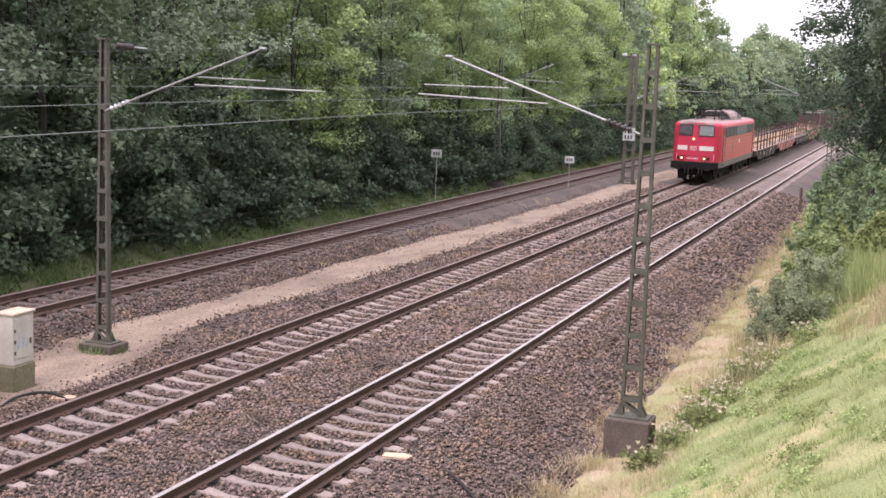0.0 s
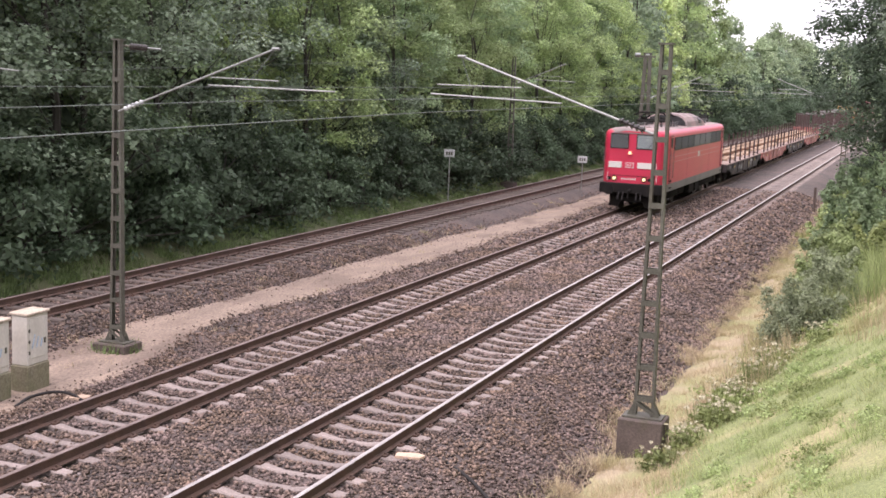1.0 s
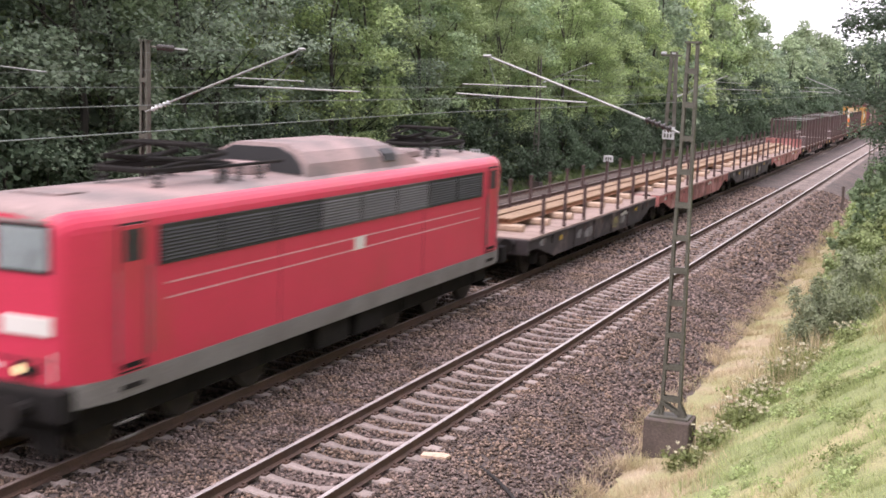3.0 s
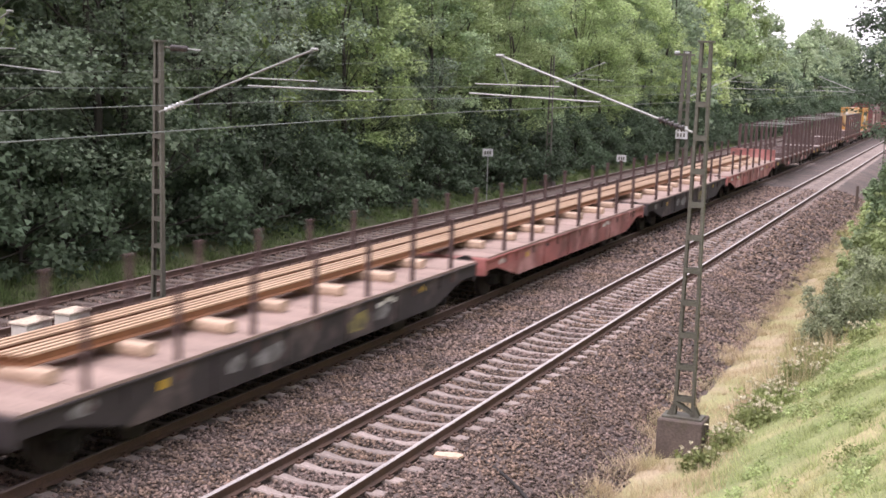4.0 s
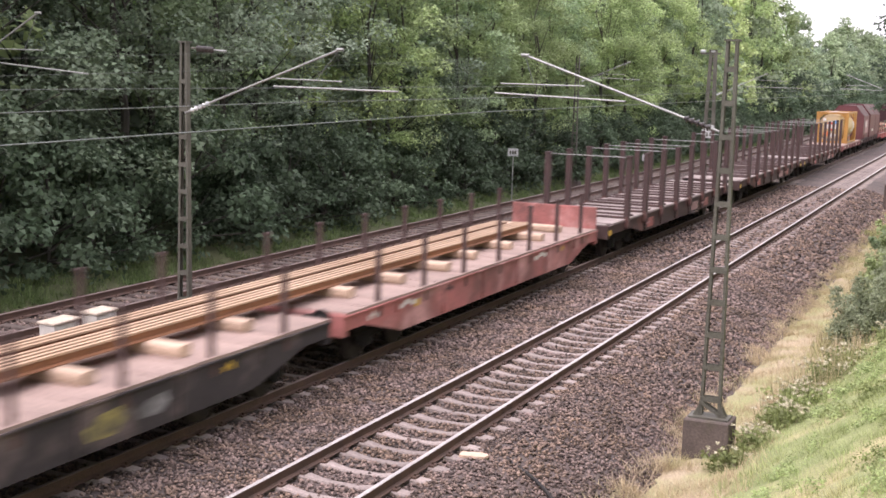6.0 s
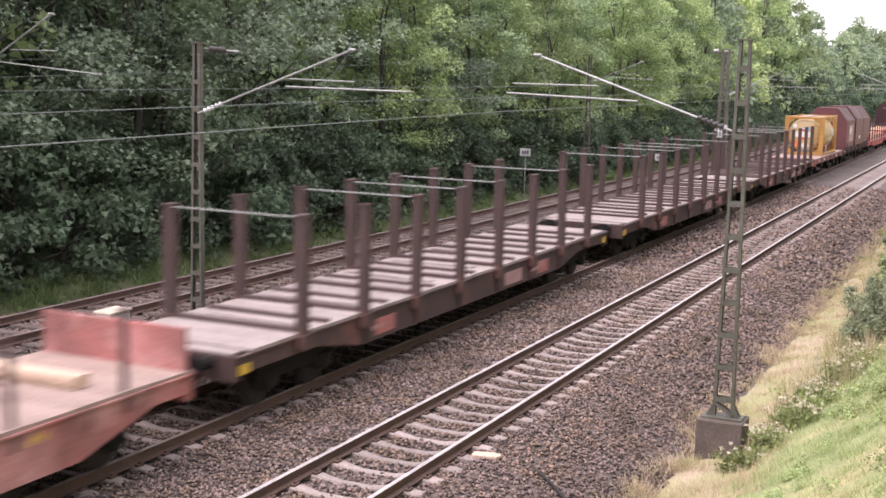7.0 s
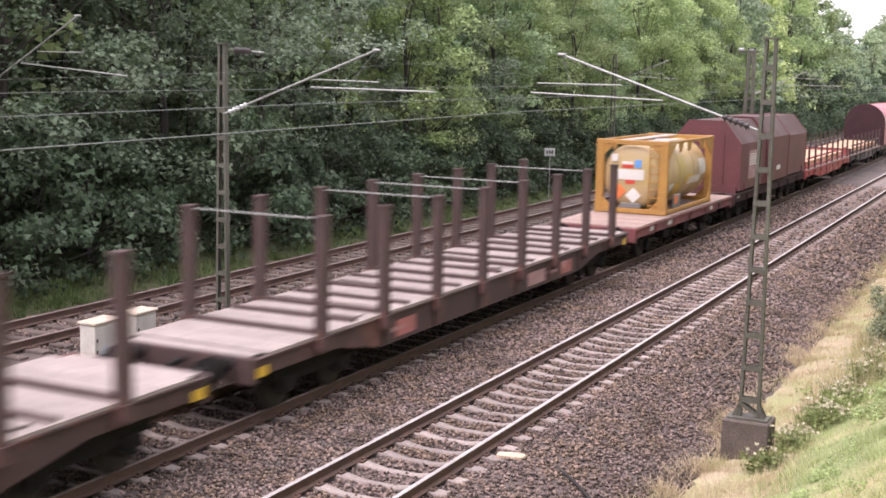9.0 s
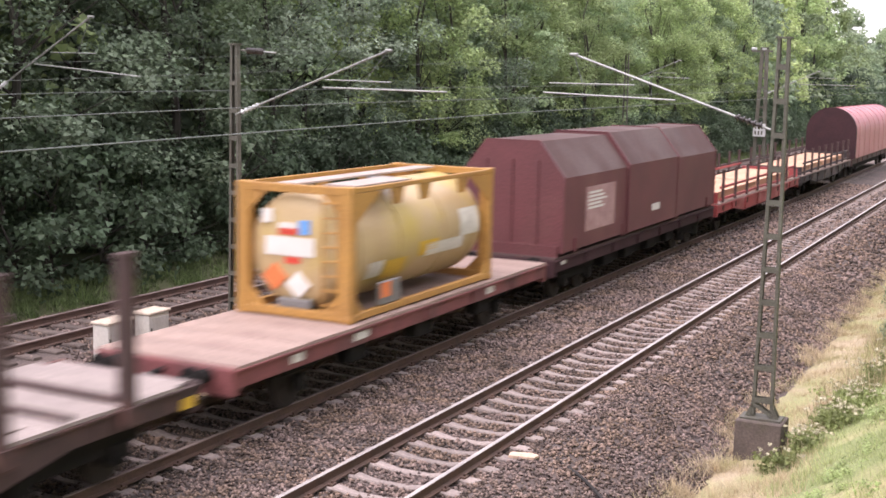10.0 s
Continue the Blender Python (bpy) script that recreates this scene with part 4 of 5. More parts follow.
    plate("roof_box", t, M_ROOF, -0.45, 0.45, 7.3, 7.9, 3.74, 3.98, bevel=0.05)
    plate("roof_box", t, M_ROOF, -0.5, 0.5, 14.0, 14.9, 3.74, 3.95, bevel=0.05)
    plate("roof_hatch", t, M_ROOF, -0.4, 0.4, 2.1, 2.7, 3.76, 3.80)
    pantograph(t, 5.3, 0.26)
    pantograph(t, 16.3, 0.25)
    return rides(t, 0)


locomotive()


# -- wagons --
def frame_and_bogies(t, L, material, fish=True, bogie=True, z1=1.16, deep=0.62, w=1.34, reach=0.5, taper=2.6):
    """Side sills (deeper in the middle), headstocks, buffers, bogies or single axles."""
    for s in (-1, 1):
        bm = B()
        if fish:
            o = [(0.05, z1), (0.05, z1 - 0.3), (taper, z1 - 0.3), (taper + 1.6, z1 - deep), (L - taper - 1.6, z1 - deep), (L - taper, z1 - 0.3), (L - 0.05, z1 - 0.3), (L - 0.05, z1)]
        else:
            o = [(0.05, z1), (0.05, z1 - 0.3), (L - 0.05, z1 - 0.3), (L - 0.05, z1)]
        prism(bm, o, "x", s * (w - 0.02), s * w)
        box(bm, s * (w - 0.04), s * (w + 0.05), 0.05, L - 0.05, z1 - 0.03, z1)
        part("side_sill", bm, material, t)
        n = int(L / 2.1)
        for i in range(1, n):
            y = i * L / n
            plate("sill_rib", t, material, s * w, s * (w + 0.045), y - 0.03, y + 0.03, z1 - (deep - 0.04 if fish and taper + 1.6 < y < L - taper - 1.6 else 0.28), z1 - 0.03)
    for y, way in ((0.0, -1), (L, 1)):
        bm = B()
        box(bm, -w, w, y, y - way * 0.16, z1 - 0.42, z1 + 0.02, 0.015)
        part("headstock", bm, material, t)
        buffers(t, y, way, reach=reach)
    plate("centre_sill", t, M_BLACK, -0.35, 0.35, 0.3, L - 0.3, 0.62, 1.05)
    # slab and bolster blocks added to keep light from under the floor
    if L > 13:
        plate("brake_rigging", t, M_BLACK, -1.0, 1.0, 4.3, L - 4.3, 0.46, 0.72, bevel=0.03)
        for c in (2.35, L - 2.35):
            plate("bogie_bolster", t, M_BLACK, -0.95, 0.95, c - 0.5, c + 0.5, 0.4, 1.0, bevel=0.04)
    if bogie:
        for c in (2.35, L - 2.35):
            for a in (c - 0.9, c + 0.9):
                wheelset(t, a, WHEEL_S, 0.46)
            bogie_frame(t, c, 1.8, 0.46, (c - 0.9, c + 0.9))
    else:
        for a in (2.3, L - 2.3):
            wheelset(t, a, WHEEL_S, 0.46)
            for s in (-1, 1):
                bm = B()
                box(bm, s * 0.95, s * 1.1, a - 0.13, a + 0.13, 0.32, 0.6, 0.02)
                bar(bm, (s * 1.02, a - 0.6, 0.72), (s * 1.02, a + 0.6, 0.72), 0.08, 0.1)
                part("axle_box", bm, M_BLACK, t)


def deck(t, L, material, step=0.62, z=1.16, w=1.36, gap=0.016, y0=0.08):
    n = int((L - 2 * y0) / step)
    step = (L - 2 * y0) / n
    bm = box(B(), -w, w, -step / 2 + gap / 2, step / 2 - gap / 2, 0, 0.05)
    me = bpy.data.meshes.new("deck_board")
    bm.to_mesh(me)
    bm.free()
    me.materials.append(material)
    for i in range(n):
        piece("deck_board", me, t, 0, y0 + (i + 0.5) * step, z + 0.004 * ((i * 7) % 3))


def post_mesh(h, w, d, material):
    """A stake: channel section with a cap."""
    bm = B()
    box(bm, -d / 2, d / 2, -w / 2, w / 2, -0.34, h, 0.008)
    box(bm, -d / 2 - 0.012, d / 2 + 0.012, -w / 2 - 0.012, w / 2 + 0.012, h - 0.06, h, 0.006)
    box(bm, -d / 2 - 0.02, d / 2 + 0.02, -w / 2 - 0.03, w / 2 + 0.03, -0.3, -0.05, 0.008)
    me = bpy.data.meshes.new("stake")
    bm.to_mesh(me)
    bm.free()
    me.materials.append(material)
    return me


def marks(t, s, y, z, w, h, material, name="marking"):
    x = s * 1.34
    plate(name, t, material, x, x + s * 0.006, y, y + w, z, z + h)


def rail_flat(u, L, material, label, endwall=False, thin=0.07):
    t = thing("flat_wagon", label, "flat wagon", group="flat wagons with rails")
    frame_and_bogies(t, L, material, deep=0.7, taper=0.9)
    deck(t, L, M_DECK, 0.8)
    st = post_mesh(1.18, thin, 0.10, M_WAGBR)
    n = 7
    for i in range(n):
        y = 1.5 + i * (L - 3.0) / (n - 1)
        for s in (-1, 1):
            piece("stake", st, t, s * 1.28, y, 1.2)
    for s in (-1, 1):
        for y, w, m in ((1.0, 0.45, M_PALE), (2.3, 0.9, M_PALE), (4.6, 0.5, M_WAGGR), (L - 5.5, 1.1, M_PALE), (L - 3.4, 0.35, M_TAG["yellow"])):
            if (u * 7 + y * 3) % 2 < 1.35:
                for k in range(3):
                    marks(t, s, y + k * w / 3, 0.92 + 0.05 * (k % 2), w / 3 - 0.05, 0.10, m)
        marks(t, s, 3.1, 0.86, 0.22, 0.14, M_TAG["yellow"], "jacking_mark")
        if material is M_WAGGR:
            for y, w, z, h, m in ((1.15, 0.5, 0.9, 0.2, M_SPRAY), (5.0, 0.45, 0.72, 0.26, M_SPRAY), (5.8, 1.0, 0.66, 0.3, M_SPRAY), (9.3, 0.8, 0.62, 0.36, M_SPRAYY), (10.4, 0.7, 0.68, 0.28, M_SPRAY)):
                bm = B()
                x = s * 1.343
                prism(bm, [(y, z), (y + w * 0.7, z - 0.03), (y + w, z + h * 0.4), (y + w * 0.85, z + h), (y + w * 0.3, z + h * 0.9), (y - 0.08, z + h * 0.5)], "x", x, x + s * 0.004)
                part("spray_paint", bm, m, t)
    if endwall:
        plate("end_flap", t, M_WAGRED, -1.34, 1.34, L - 0.2, L - 0.12, 1.2, 1.86, "raised faded red end flap", 0.01)
    return rides(t, u)


def flat_load(u, L):
    """Timber bearers with long rails on top."""
    k = 0
    for y in np.arange(1.5, L - 0.6, 2.1):
        b = thing("timber_bearer", "pale squared timber bearer lying across the wagon deck", "timber", group="timber bearers")
        wob = ((k * 37) % 11 - 5) * 0.03
        bm = B()
        prism(bm, [(-0.13, 0), (0.13, 0), (0.15, 0.05), (0.15, 0.15), (0.11, 0.19), (-0.11, 0.19), (-0.15, 0.15), (-0.15, 0.05)], "x", -1.15 + wob, 0.85 + wob)
        part("beam", bm, M_TIMBER, b)
        rides(b, u + float(y), 0, 1.225)
        k += 1


def rail_bundle(u, L, n, x0, z, label):
    t = thing("rail_bundle", label, "rails", group="new rails on the train")
    bm = B()
    o = [(-0.07, 0), (0.07, 0), (0.07, 0.012), (0.012, 0.03), (0.010, 0.12), (0.036, 0.134), (0.036, 0.168), (-0.036, 0.168), (-0.036, 0.134), (-0.010, 0.12), (-0.012, 0.03), (-0.07, 0.012)]
    prism(bm, o, "y", 0, L)
    for f in bm.faces:
        if min(v.co.z for v in f.verts) > 0.12:
            f.material_index = 1
    me = bpy.data.meshes.new("loaded_rail")
    bmesh.ops.recalc_face_normals(bm, faces=bm.faces[:])
    bm.to_mesh(me)
    bm.free()
    me.materials.append(M_RAILSIDE)
    me.materials.append(M_NEWRAIL)
    for i in range(n):
        piece("loaded_rail", me, t, i * 0.142 + (0.13 if i > 2 else 0.0), ((i * 29) % 7) * 0.04, 0)
    return rides(t, u, x0, z)


RF = ((20.7, 16.0, M_WAGGR, "grimy dark grey flat wagon with thin stakes, carrying rails"), (37.3, 16.2, M_WAGRED, "faded red flat wagon with thin stakes, carrying rails"),
      (54.1, 15.9, M_WAGGR, "dark grey flat wagon with graffiti and thin stakes, carrying rails"), (70.5, 15.85, M_WAGRED, "faded red flat wagon with raised end flap, carrying rails"))
for i, (u, L, m, lab) in enumerate(RF):
    rail_flat(u, L, m, lab, endwall=(i == 3))
    flat_load(u, L)
rail_bundle(21.9, 61.4, 7, -0.74, 1.42, "bundle of long new rust-coloured rails lying across four wagons")


def stake_wagon(u, L, first, n, step, reach=0.5):
    t = thing("stake_wagon", "empty brown wagon with tall paired stakes and tie wires", "flat wagon", group="empty stake wagons")
    frame_and_bogies(t, L, M_WAGBR, deep=0.58, reach=reach)
    deck(t, L, M_DECK2, 0.78, y0=0.45)
    for y in (0.08, L - 0.42):
        plate("end_platform", t, M_DECK2, -1.2, 1.2, y, y + 0.34, 1.16, 1.185, "worn pale steel end platform")
    st = post_mesh(2.02, 0.24, 0.16, M_WAGBR)
    bolster = box(B(), -1.3, 1.3, -0.075, 0.075, 0, 0.075, 0.01)
    me = bpy.data.meshes.new("bolster")
    bolster.to_mesh(me)
    bolster.free()
    me.materials.append(M_WAGBR)
    wire = rod(B(), (-1.36, 0, 0), (1.36, 0, 0), 0.014, 6)
    wm = bpy.data.meshes.new("tie_wire")
    wire.to_mesh(wm)
    wire.free()
    wm.materials.append(M_ALU)
    wob = random.Random(int(u))
    for i in range(n):
        y = first + i * step
        for s in (-1, 1):
            piece("stake", st, t, s * 1.38, y, 1.24, wob.uniform(-0.6, 0.6), wob.uniform(-0.5, 0.5))
        piece("bolster", me, t, 0, y, 1.215)
        if i % 2 == 0 or i in (3,):
            piece("tie_wire", wm, t, 0, y, 3.2)
        if i < n - 1:
            piece("bolster", me, t, 0, y + step * (0.5 + wob.uniform(-0.08, 0.08)), 1.2, 0, 0, wob.uniform(-1.5, 1.5))
    # loose dunnage boards on the deck
    board = box(B(), -1.05, 1.05, -0.13, 0.13, 0, 0.03, 0.006)
    bme = bpy.data.meshes.new("loose_board")
    board.to_mesh(bme)
    board.free()
    bme.materials.append(M_DECK2)
    for i in range(7):
        piece("loose_board", bme, t, wob.uniform(-0.15, 0.15), first + step * (i + wob.choice((0.25, 0.75))), 1.222, wob.uniform(-1, 1), wob.uniform(-1, 1), wob.uniform(-4, 4))
    for s in (-1, 1):
        marks(t, s, 0.12, 0.84, 0.3, 0.17, M_TAG["yellow"], "yellow_marker_plate")
        marks(t, s, L - 0.42, 0.84, 0.3, 0.17, M_TAG["yellow"], "yellow_marker_plate")
        for y, w in ((4.6, 0.6), (L - 6.5, 0.7)):
            for k in range(3):
                marks(t, s, y + k * w / 3, 0.78, w / 3 - 0.04, 0.09, M_PANEL)
        for k in range(3):
            y = first + step * (1.25 + 2 * k + (k % 2))
            marks(t, s, y, 0.66, 0.8 + 0.3 * (k % 2), 0.32, M_WAGRED if k != 1 else M_PANEL, "repainted_panel")
    return rides(t, u)


stake_wagon(87.45, 19.5, 1.97, 8, 2.215)
stake_wagon(108.55, 19.4, 1.96, 8, 2.21)
stake_wagon(129.05, 19.25, 1.97, 8, 2.24, 0.4)


def container_wagon(u, L):
    t = thing("container_wagon", "short reddish-brown flat wagon carrying a tank container", "flat wagon")
    frame_and_bogies(t, L, M_MAROON, fish=False, bogie=False, reach=0.4)
    deck(t, L, M_DECK, 0.9)
    for s in (-1, 1):
        for y, w in ((1.6, 0.35), (3.6, 0.5), (9.2, 0.4)):
            marks(t, s, y, 0.95, w, 0.14, M_PALE)
        for y in (4.0, 6.6, 9.4):
            plate("brake_gear", t, M_BLACK, s * 0.9, s * 1.2, y - 0.35, y + 0.35, 0.5, 0.86, bevel=0.03)
    return rides(t, u)


container_wagon(149.1, 12.7)


def tank_container(u):
    """Frame of a twenty-foot tank container with a lying cylinder."""
    L, W, H = 6.06, 1.219, 2.43
    t = thing("tank_container", "yellow twenty-foot tank container with cream tank and hazard stickers", "container")
    for y in (0.0, L):
        o = 1 if y == 0 else -1
        for s in (-1, 1):
            plate("corner_post", t, M_YEL, s * (W - 0.25), s * W, y, y + o * 0.2, 0.0, H, bevel=0.012)
            for z in (0.0, H - 0.12):
                plate("corner_casting", t, M_YEL, s * (W - 0.18), s * (W + 0.006), y - o * 0.006, y + o * 0.18, z - 0.003, z + 0.123, bevel=0.012)
            # gusset plates that round the end opening
            for z0, z1 in ((0.14, 0.62), (H - 0.14, H - 0.62)):
                bm = B()
                prism(bm, [(s * (W - 0.16), z0), (s * (W - 0.62), z0), (s * (W - 0.16), z1)], "y", y + o * 0.03, y + o * 0.09)
                part("gusset", bm, M_YEL, t)
        plate("end_top_rail", t, M_YEL, -W + 0.17, W - 0.17, y + o * 0.01, y + o * 0.14, H - 0.16, H - 0.01, bevel=0.01)
        plate("end_bottom_rail", t, M_YEL, -W + 0.17, W - 0.17, y + o * 0.01, y + o * 0.14, 0.01, 0.17, bevel=0.01)
    for s in (-1, 1):
        plate("bottom_side_rail", t, M_YEL, s * (W - 0.12), s * (W - 0.01), 0.17, L - 0.17, 0.02, 0.15, bevel=0.01)
        plate("top_side_rail", t, M_YEL, s * (W - 0.09), s * (W - 0.02), 0.17, L - 0.17, H - 0.11, H - 0.02, bevel=0.01)
        for y in (0.17, L - 0.17):
            o = 1 if y < 1 else -1
            part("side_gusset", prism(B(), [(y, H - 0.12), (y + o * 0.95, H - 0.12), (y, H - 0.7)], "x", s * (W - 0.05), s * (W - 0.02)), M_YEL, t)
            part("side_gusset", prism(B(), [(y, 0.15), (y + o * 0.32, 0.15), (y, 0.45)], "x", s * (W - 0.05), s * (W - 0.02)), M_YEL, t)
    bm = B()
    rows, r, zc = [], 1.08, 1.23
    for y, k in ((0.07, 0.4), (0.09, 0.68), (0.14, 0.86), (0.24, 0.96), (0.4, 1.0), (L - 0.4, 1.0), (L - 0.24, 0.96), (L - 0.14, 0.86), (L - 0.09, 0.68), (L - 0.07, 0.4)):
        rows.append([bm.verts.new((r * k * math.cos(a), y, zc + r * k * math.sin(a))) for a in [i * math.tau / 40 for i in range(40)]])
    for a, b in zip(rows, rows[1:]):
        for i in range(40):
            bm.faces.new((a[i], a[(i + 1) % 40], b[(i + 1) % 40], b[i]))
    bm.faces.new(rows[0])
    bm.faces.new(rows[-1][::-1])
    tank = part("tank", bm, M_TANK, t, "cream-painted lying cylinder tank", smooth=True)
    for y in (0.62, 2.1, 4.0, L - 0.7):
        bm = B()
        a0 = [i * math.tau / 40 for i in range(41)]
        ring = [[bm.verts.new(((r + e) * math.cos(a), y + d, zc + (r + e) * math.sin(a))) for a in a0[:-1]] for e, d in ((0.0, 0.0), (0.014, 0.0), (0.014, 0.06), (0.0, 0.06))]
        for q in range(3):
            for i in range(40):
                bm.faces.new((ring[q][i], ring[q][(i + 1) % 40], ring[q + 1][(i + 1) % 40], ring[q + 1][i]))
        part("cladding_band", bm, M_TANK, tank)
    # white lettered panels along the near and far flank, text shown as plain bars
    for s in (-1, 1):
        for y0, y1, a0, a1, m in ((4.7, 5.6, -8, 22, M_TANKW), (3.2, 4.9, -22, -8, M_TANKW), (0.95, 1.5, -32, -14, M_TANKW), (1.6, 2.4, -38, -16, M_TAG["yellow"]), (2.9, 3.7, -20, -4, M_TAG["yellow"])):
            bm = B()
            n = 6
            rr = r + 0.016
            lo = [(s * rr * math.cos(radians(a0 + (a1 - a0) * i / n)), zc + rr * math.sin(radians(a0 + (a1 - a0) * i / n))) for i in range(n + 1)]
            va = [bm.verts.new((x, y0, z)) for x, z in lo]
            vb = [bm.verts.new((x, y1, z)) for x, z in lo]
            for i in range(n):
                bm.faces.new((va[i], va[i + 1], vb[i + 1], vb[i]))
            part("lettering_panel", bm, m, tank)
    plate("walkway", t, M_WALK, -0.55, -0.1, 0.3, L - 0.3, H - 0.05, H - 0.015)
    plate("walkway", t, M_WALK, 0.35, 1.0, 0.5, 2.6, H - 0.05, H - 0.015)
    for s in (-1, 1):
        for y in (1.5, 2.6, 4.3):
            part("hanger_plate", prism(B(), [(y, H - 0.1), (y + 0.55, H - 0.1), (y + 0.42, H - 0.42), (y + 0.13, H - 0.42)], "x", s * (W - 0.07), s * (W - 0.04)), M_YEL, t)
    bm = B()
    rod(bm, (0.1, 3.0, H - 0.25), (0.1, 3.0, H - 0.06), 0.3, 16)
    part("manhole_cover", bm, M_GREY, t)
    plate("valve_box", t, M_GREY, -0.35, 0.35, 0.03, 0.2, 0.17, 0.34, bevel=0.02)
    # stickers on the front end
    y = 0.085
    for x0, x1, z0, z1, m in ((-0.62, 0.42, 1.12, 1.46, M_PALE), (-0.7, -0.48, 1.7, 1.95, M_PALE), (-0.33, 0.05, 1.5, 1.62, M_TAG["red"]), (-0.33, 0.05, 1.62, 1.72, M_PALE), (0.1, 0.32, 1.52, 1.78, M_TAG["blue"]), (-0.2, 0.12, 0.98, 1.1, M_TAG["red"])):
        plate("sticker", t, m, x0, x1, 0.05, y, z0, z1)
    for x, z, m in ((-0.42, 0.72, M_TAG["orange"]), (0.08, 0.6, M_PALE)):
        bm = B()
        prism(bm, [(x - 0.26, z), (x, z - 0.26), (x + 0.26, z), (x, z + 0.26)], "y", 0.05, y)
        part("hazard_sticker", bm, m, t)
    plate("document_box", t, M_GREY, W - 0.1, W - 0.02, 1.1, 1.9, 0.16, 0.6, bevel=0.02)
    plate("sticker", t, M_TAG["orange"], W - 0.02, W - 0.012, 1.12, 1.5, 0.3, 0.58)
    bm = B()
    for x in (0.62, 0.95):
        rod(bm, (x, 0.02, 0.2), (x, 0.02, H - 0.2), 0.02, 6)
    for k in range(8):
        rod(bm, (0.62, 0.02, 0.3 + k * 0.26), (0.95, 0.02, 0.3 + k * 0.26), 0.016, 6)
    part("ladder", bm, M_YEL, t)
    return rides(t, u, 0, 1.225)


tank_container(152.75)


def hood_wagon(u, L):
    """Telescopic hood wagon: three hood shells, the middle one larger, gables at the ends."""
    t = thing("hood_wagon", "dark maroon freight wagon with three sliding steel hoods", "covered wagon")
    frame_and_bogies(t, L, M_DARKEND, fish=False, deep=0.5)
    plate("floor", t, M_WAGBR, -1.34, 1.34, 0.05, L - 0.05, 1.14, 1.22)

    def shell(y0, y1, e, name):
        w, zs, zt, wt = 1.40 + e, 3.18 + e, 4.06 + e, 0.72 + e
        bm = B()
        prism(bm, [(-w, 1.32), (-w, zs), (-wt, zt), (wt, zt), (w, zs), (w, 1.32)], "y", y0, y1)
        for f in bm.faces:
            if f.calc_center_median().z > 3.4 and abs(f.normal.y) < 0.5 and max(v.co.z for v in f.verts) > 3.9:
                f.material_index = 1
        sh = part(name, bm, [M_HOOD, M_HOODR], t)
        for y in (y0, y1 - 0.07):
            bm = B()
            o = [(-w - 0.02, 1.3), (-w - 0.02, zs + 0.01), (-wt - 0.01, zt + 0.025), (wt + 0.01, zt + 0.025), (w + 0.02, zs + 0.01), (w + 0.02, 1.3), (w - 0.02, 1.3), (w - 0.02, zs - 0.02), (wt - 0.02, zt - 0.02), (-wt + 0.02, zt - 0.02), (-w + 0.02, zs - 0.02), (-w + 0.02, 1.3)]
            prism(bm, o, "y", y, y + 0.07)
            part("edge_rib", bm, M_HOOD, sh)
        return sh
    shell(0.35, 5.7, 0.0, "hood")
    shell(L - 5.7, L - 0.35, 0.0, "hood")
    shell(5.3, L - 5.3, 0.06, "middle_hood")
    for y, way in ((0.35, -1), (L - 0.35, 1)):
        for x in (-0.7, 0.0, 0.7):
            plate("gable_rib", t, M_HOOD, x - 0.04, x + 0.04, y, y + way * 0.05, 1.3, 3.6)
        plate("gable_foot", t, M_HOOD, -1.3, 1.3, y, y + way * 0.1, 1.22, 1.5)
    for s in (-1, 1):
        x = s * 1.40
        plate("lettering_panel", t, M_PANEL, x, x + s * 0.008, 2.0, 4.3, 1.7, 2.85, "pale faded lettering panel")
        for k in range(5):
            plate("lettering_bar", t, M_PALE, x, x + s * 0.012, 2.15, 3.2 + 0.2 * (k % 3), 2.66 - k * 0.1, 2.72 - k * 0.1)
        plate("lettering_panel", t, M_PALE, x + s * 0.06, x + s * 0.068, 7.6, 8.4, 1.75, 1.95)
        plate("lettering_panel", t, M_PALE, s * 1.34, s * 1.35, 0.5, 0.8, 1.02, 1.14)
        for y in (1.2, 5.0, 10.4, 14.2):
            plate("latch", t, M_HOOD, x, x + s * 0.05, y, y + 0.12, 1.28, 1.62)
        for y in (4.6, 6.4, 8.6, 10.6):
            plate("brake_gear", t, M_BLACK, s * 0.8, s * 1.2, y - 0.4, y + 0.4, 0.5, 0.86, bevel=0.03)
    return rides(t, u)


hood_wagon(162.3, 15.6)


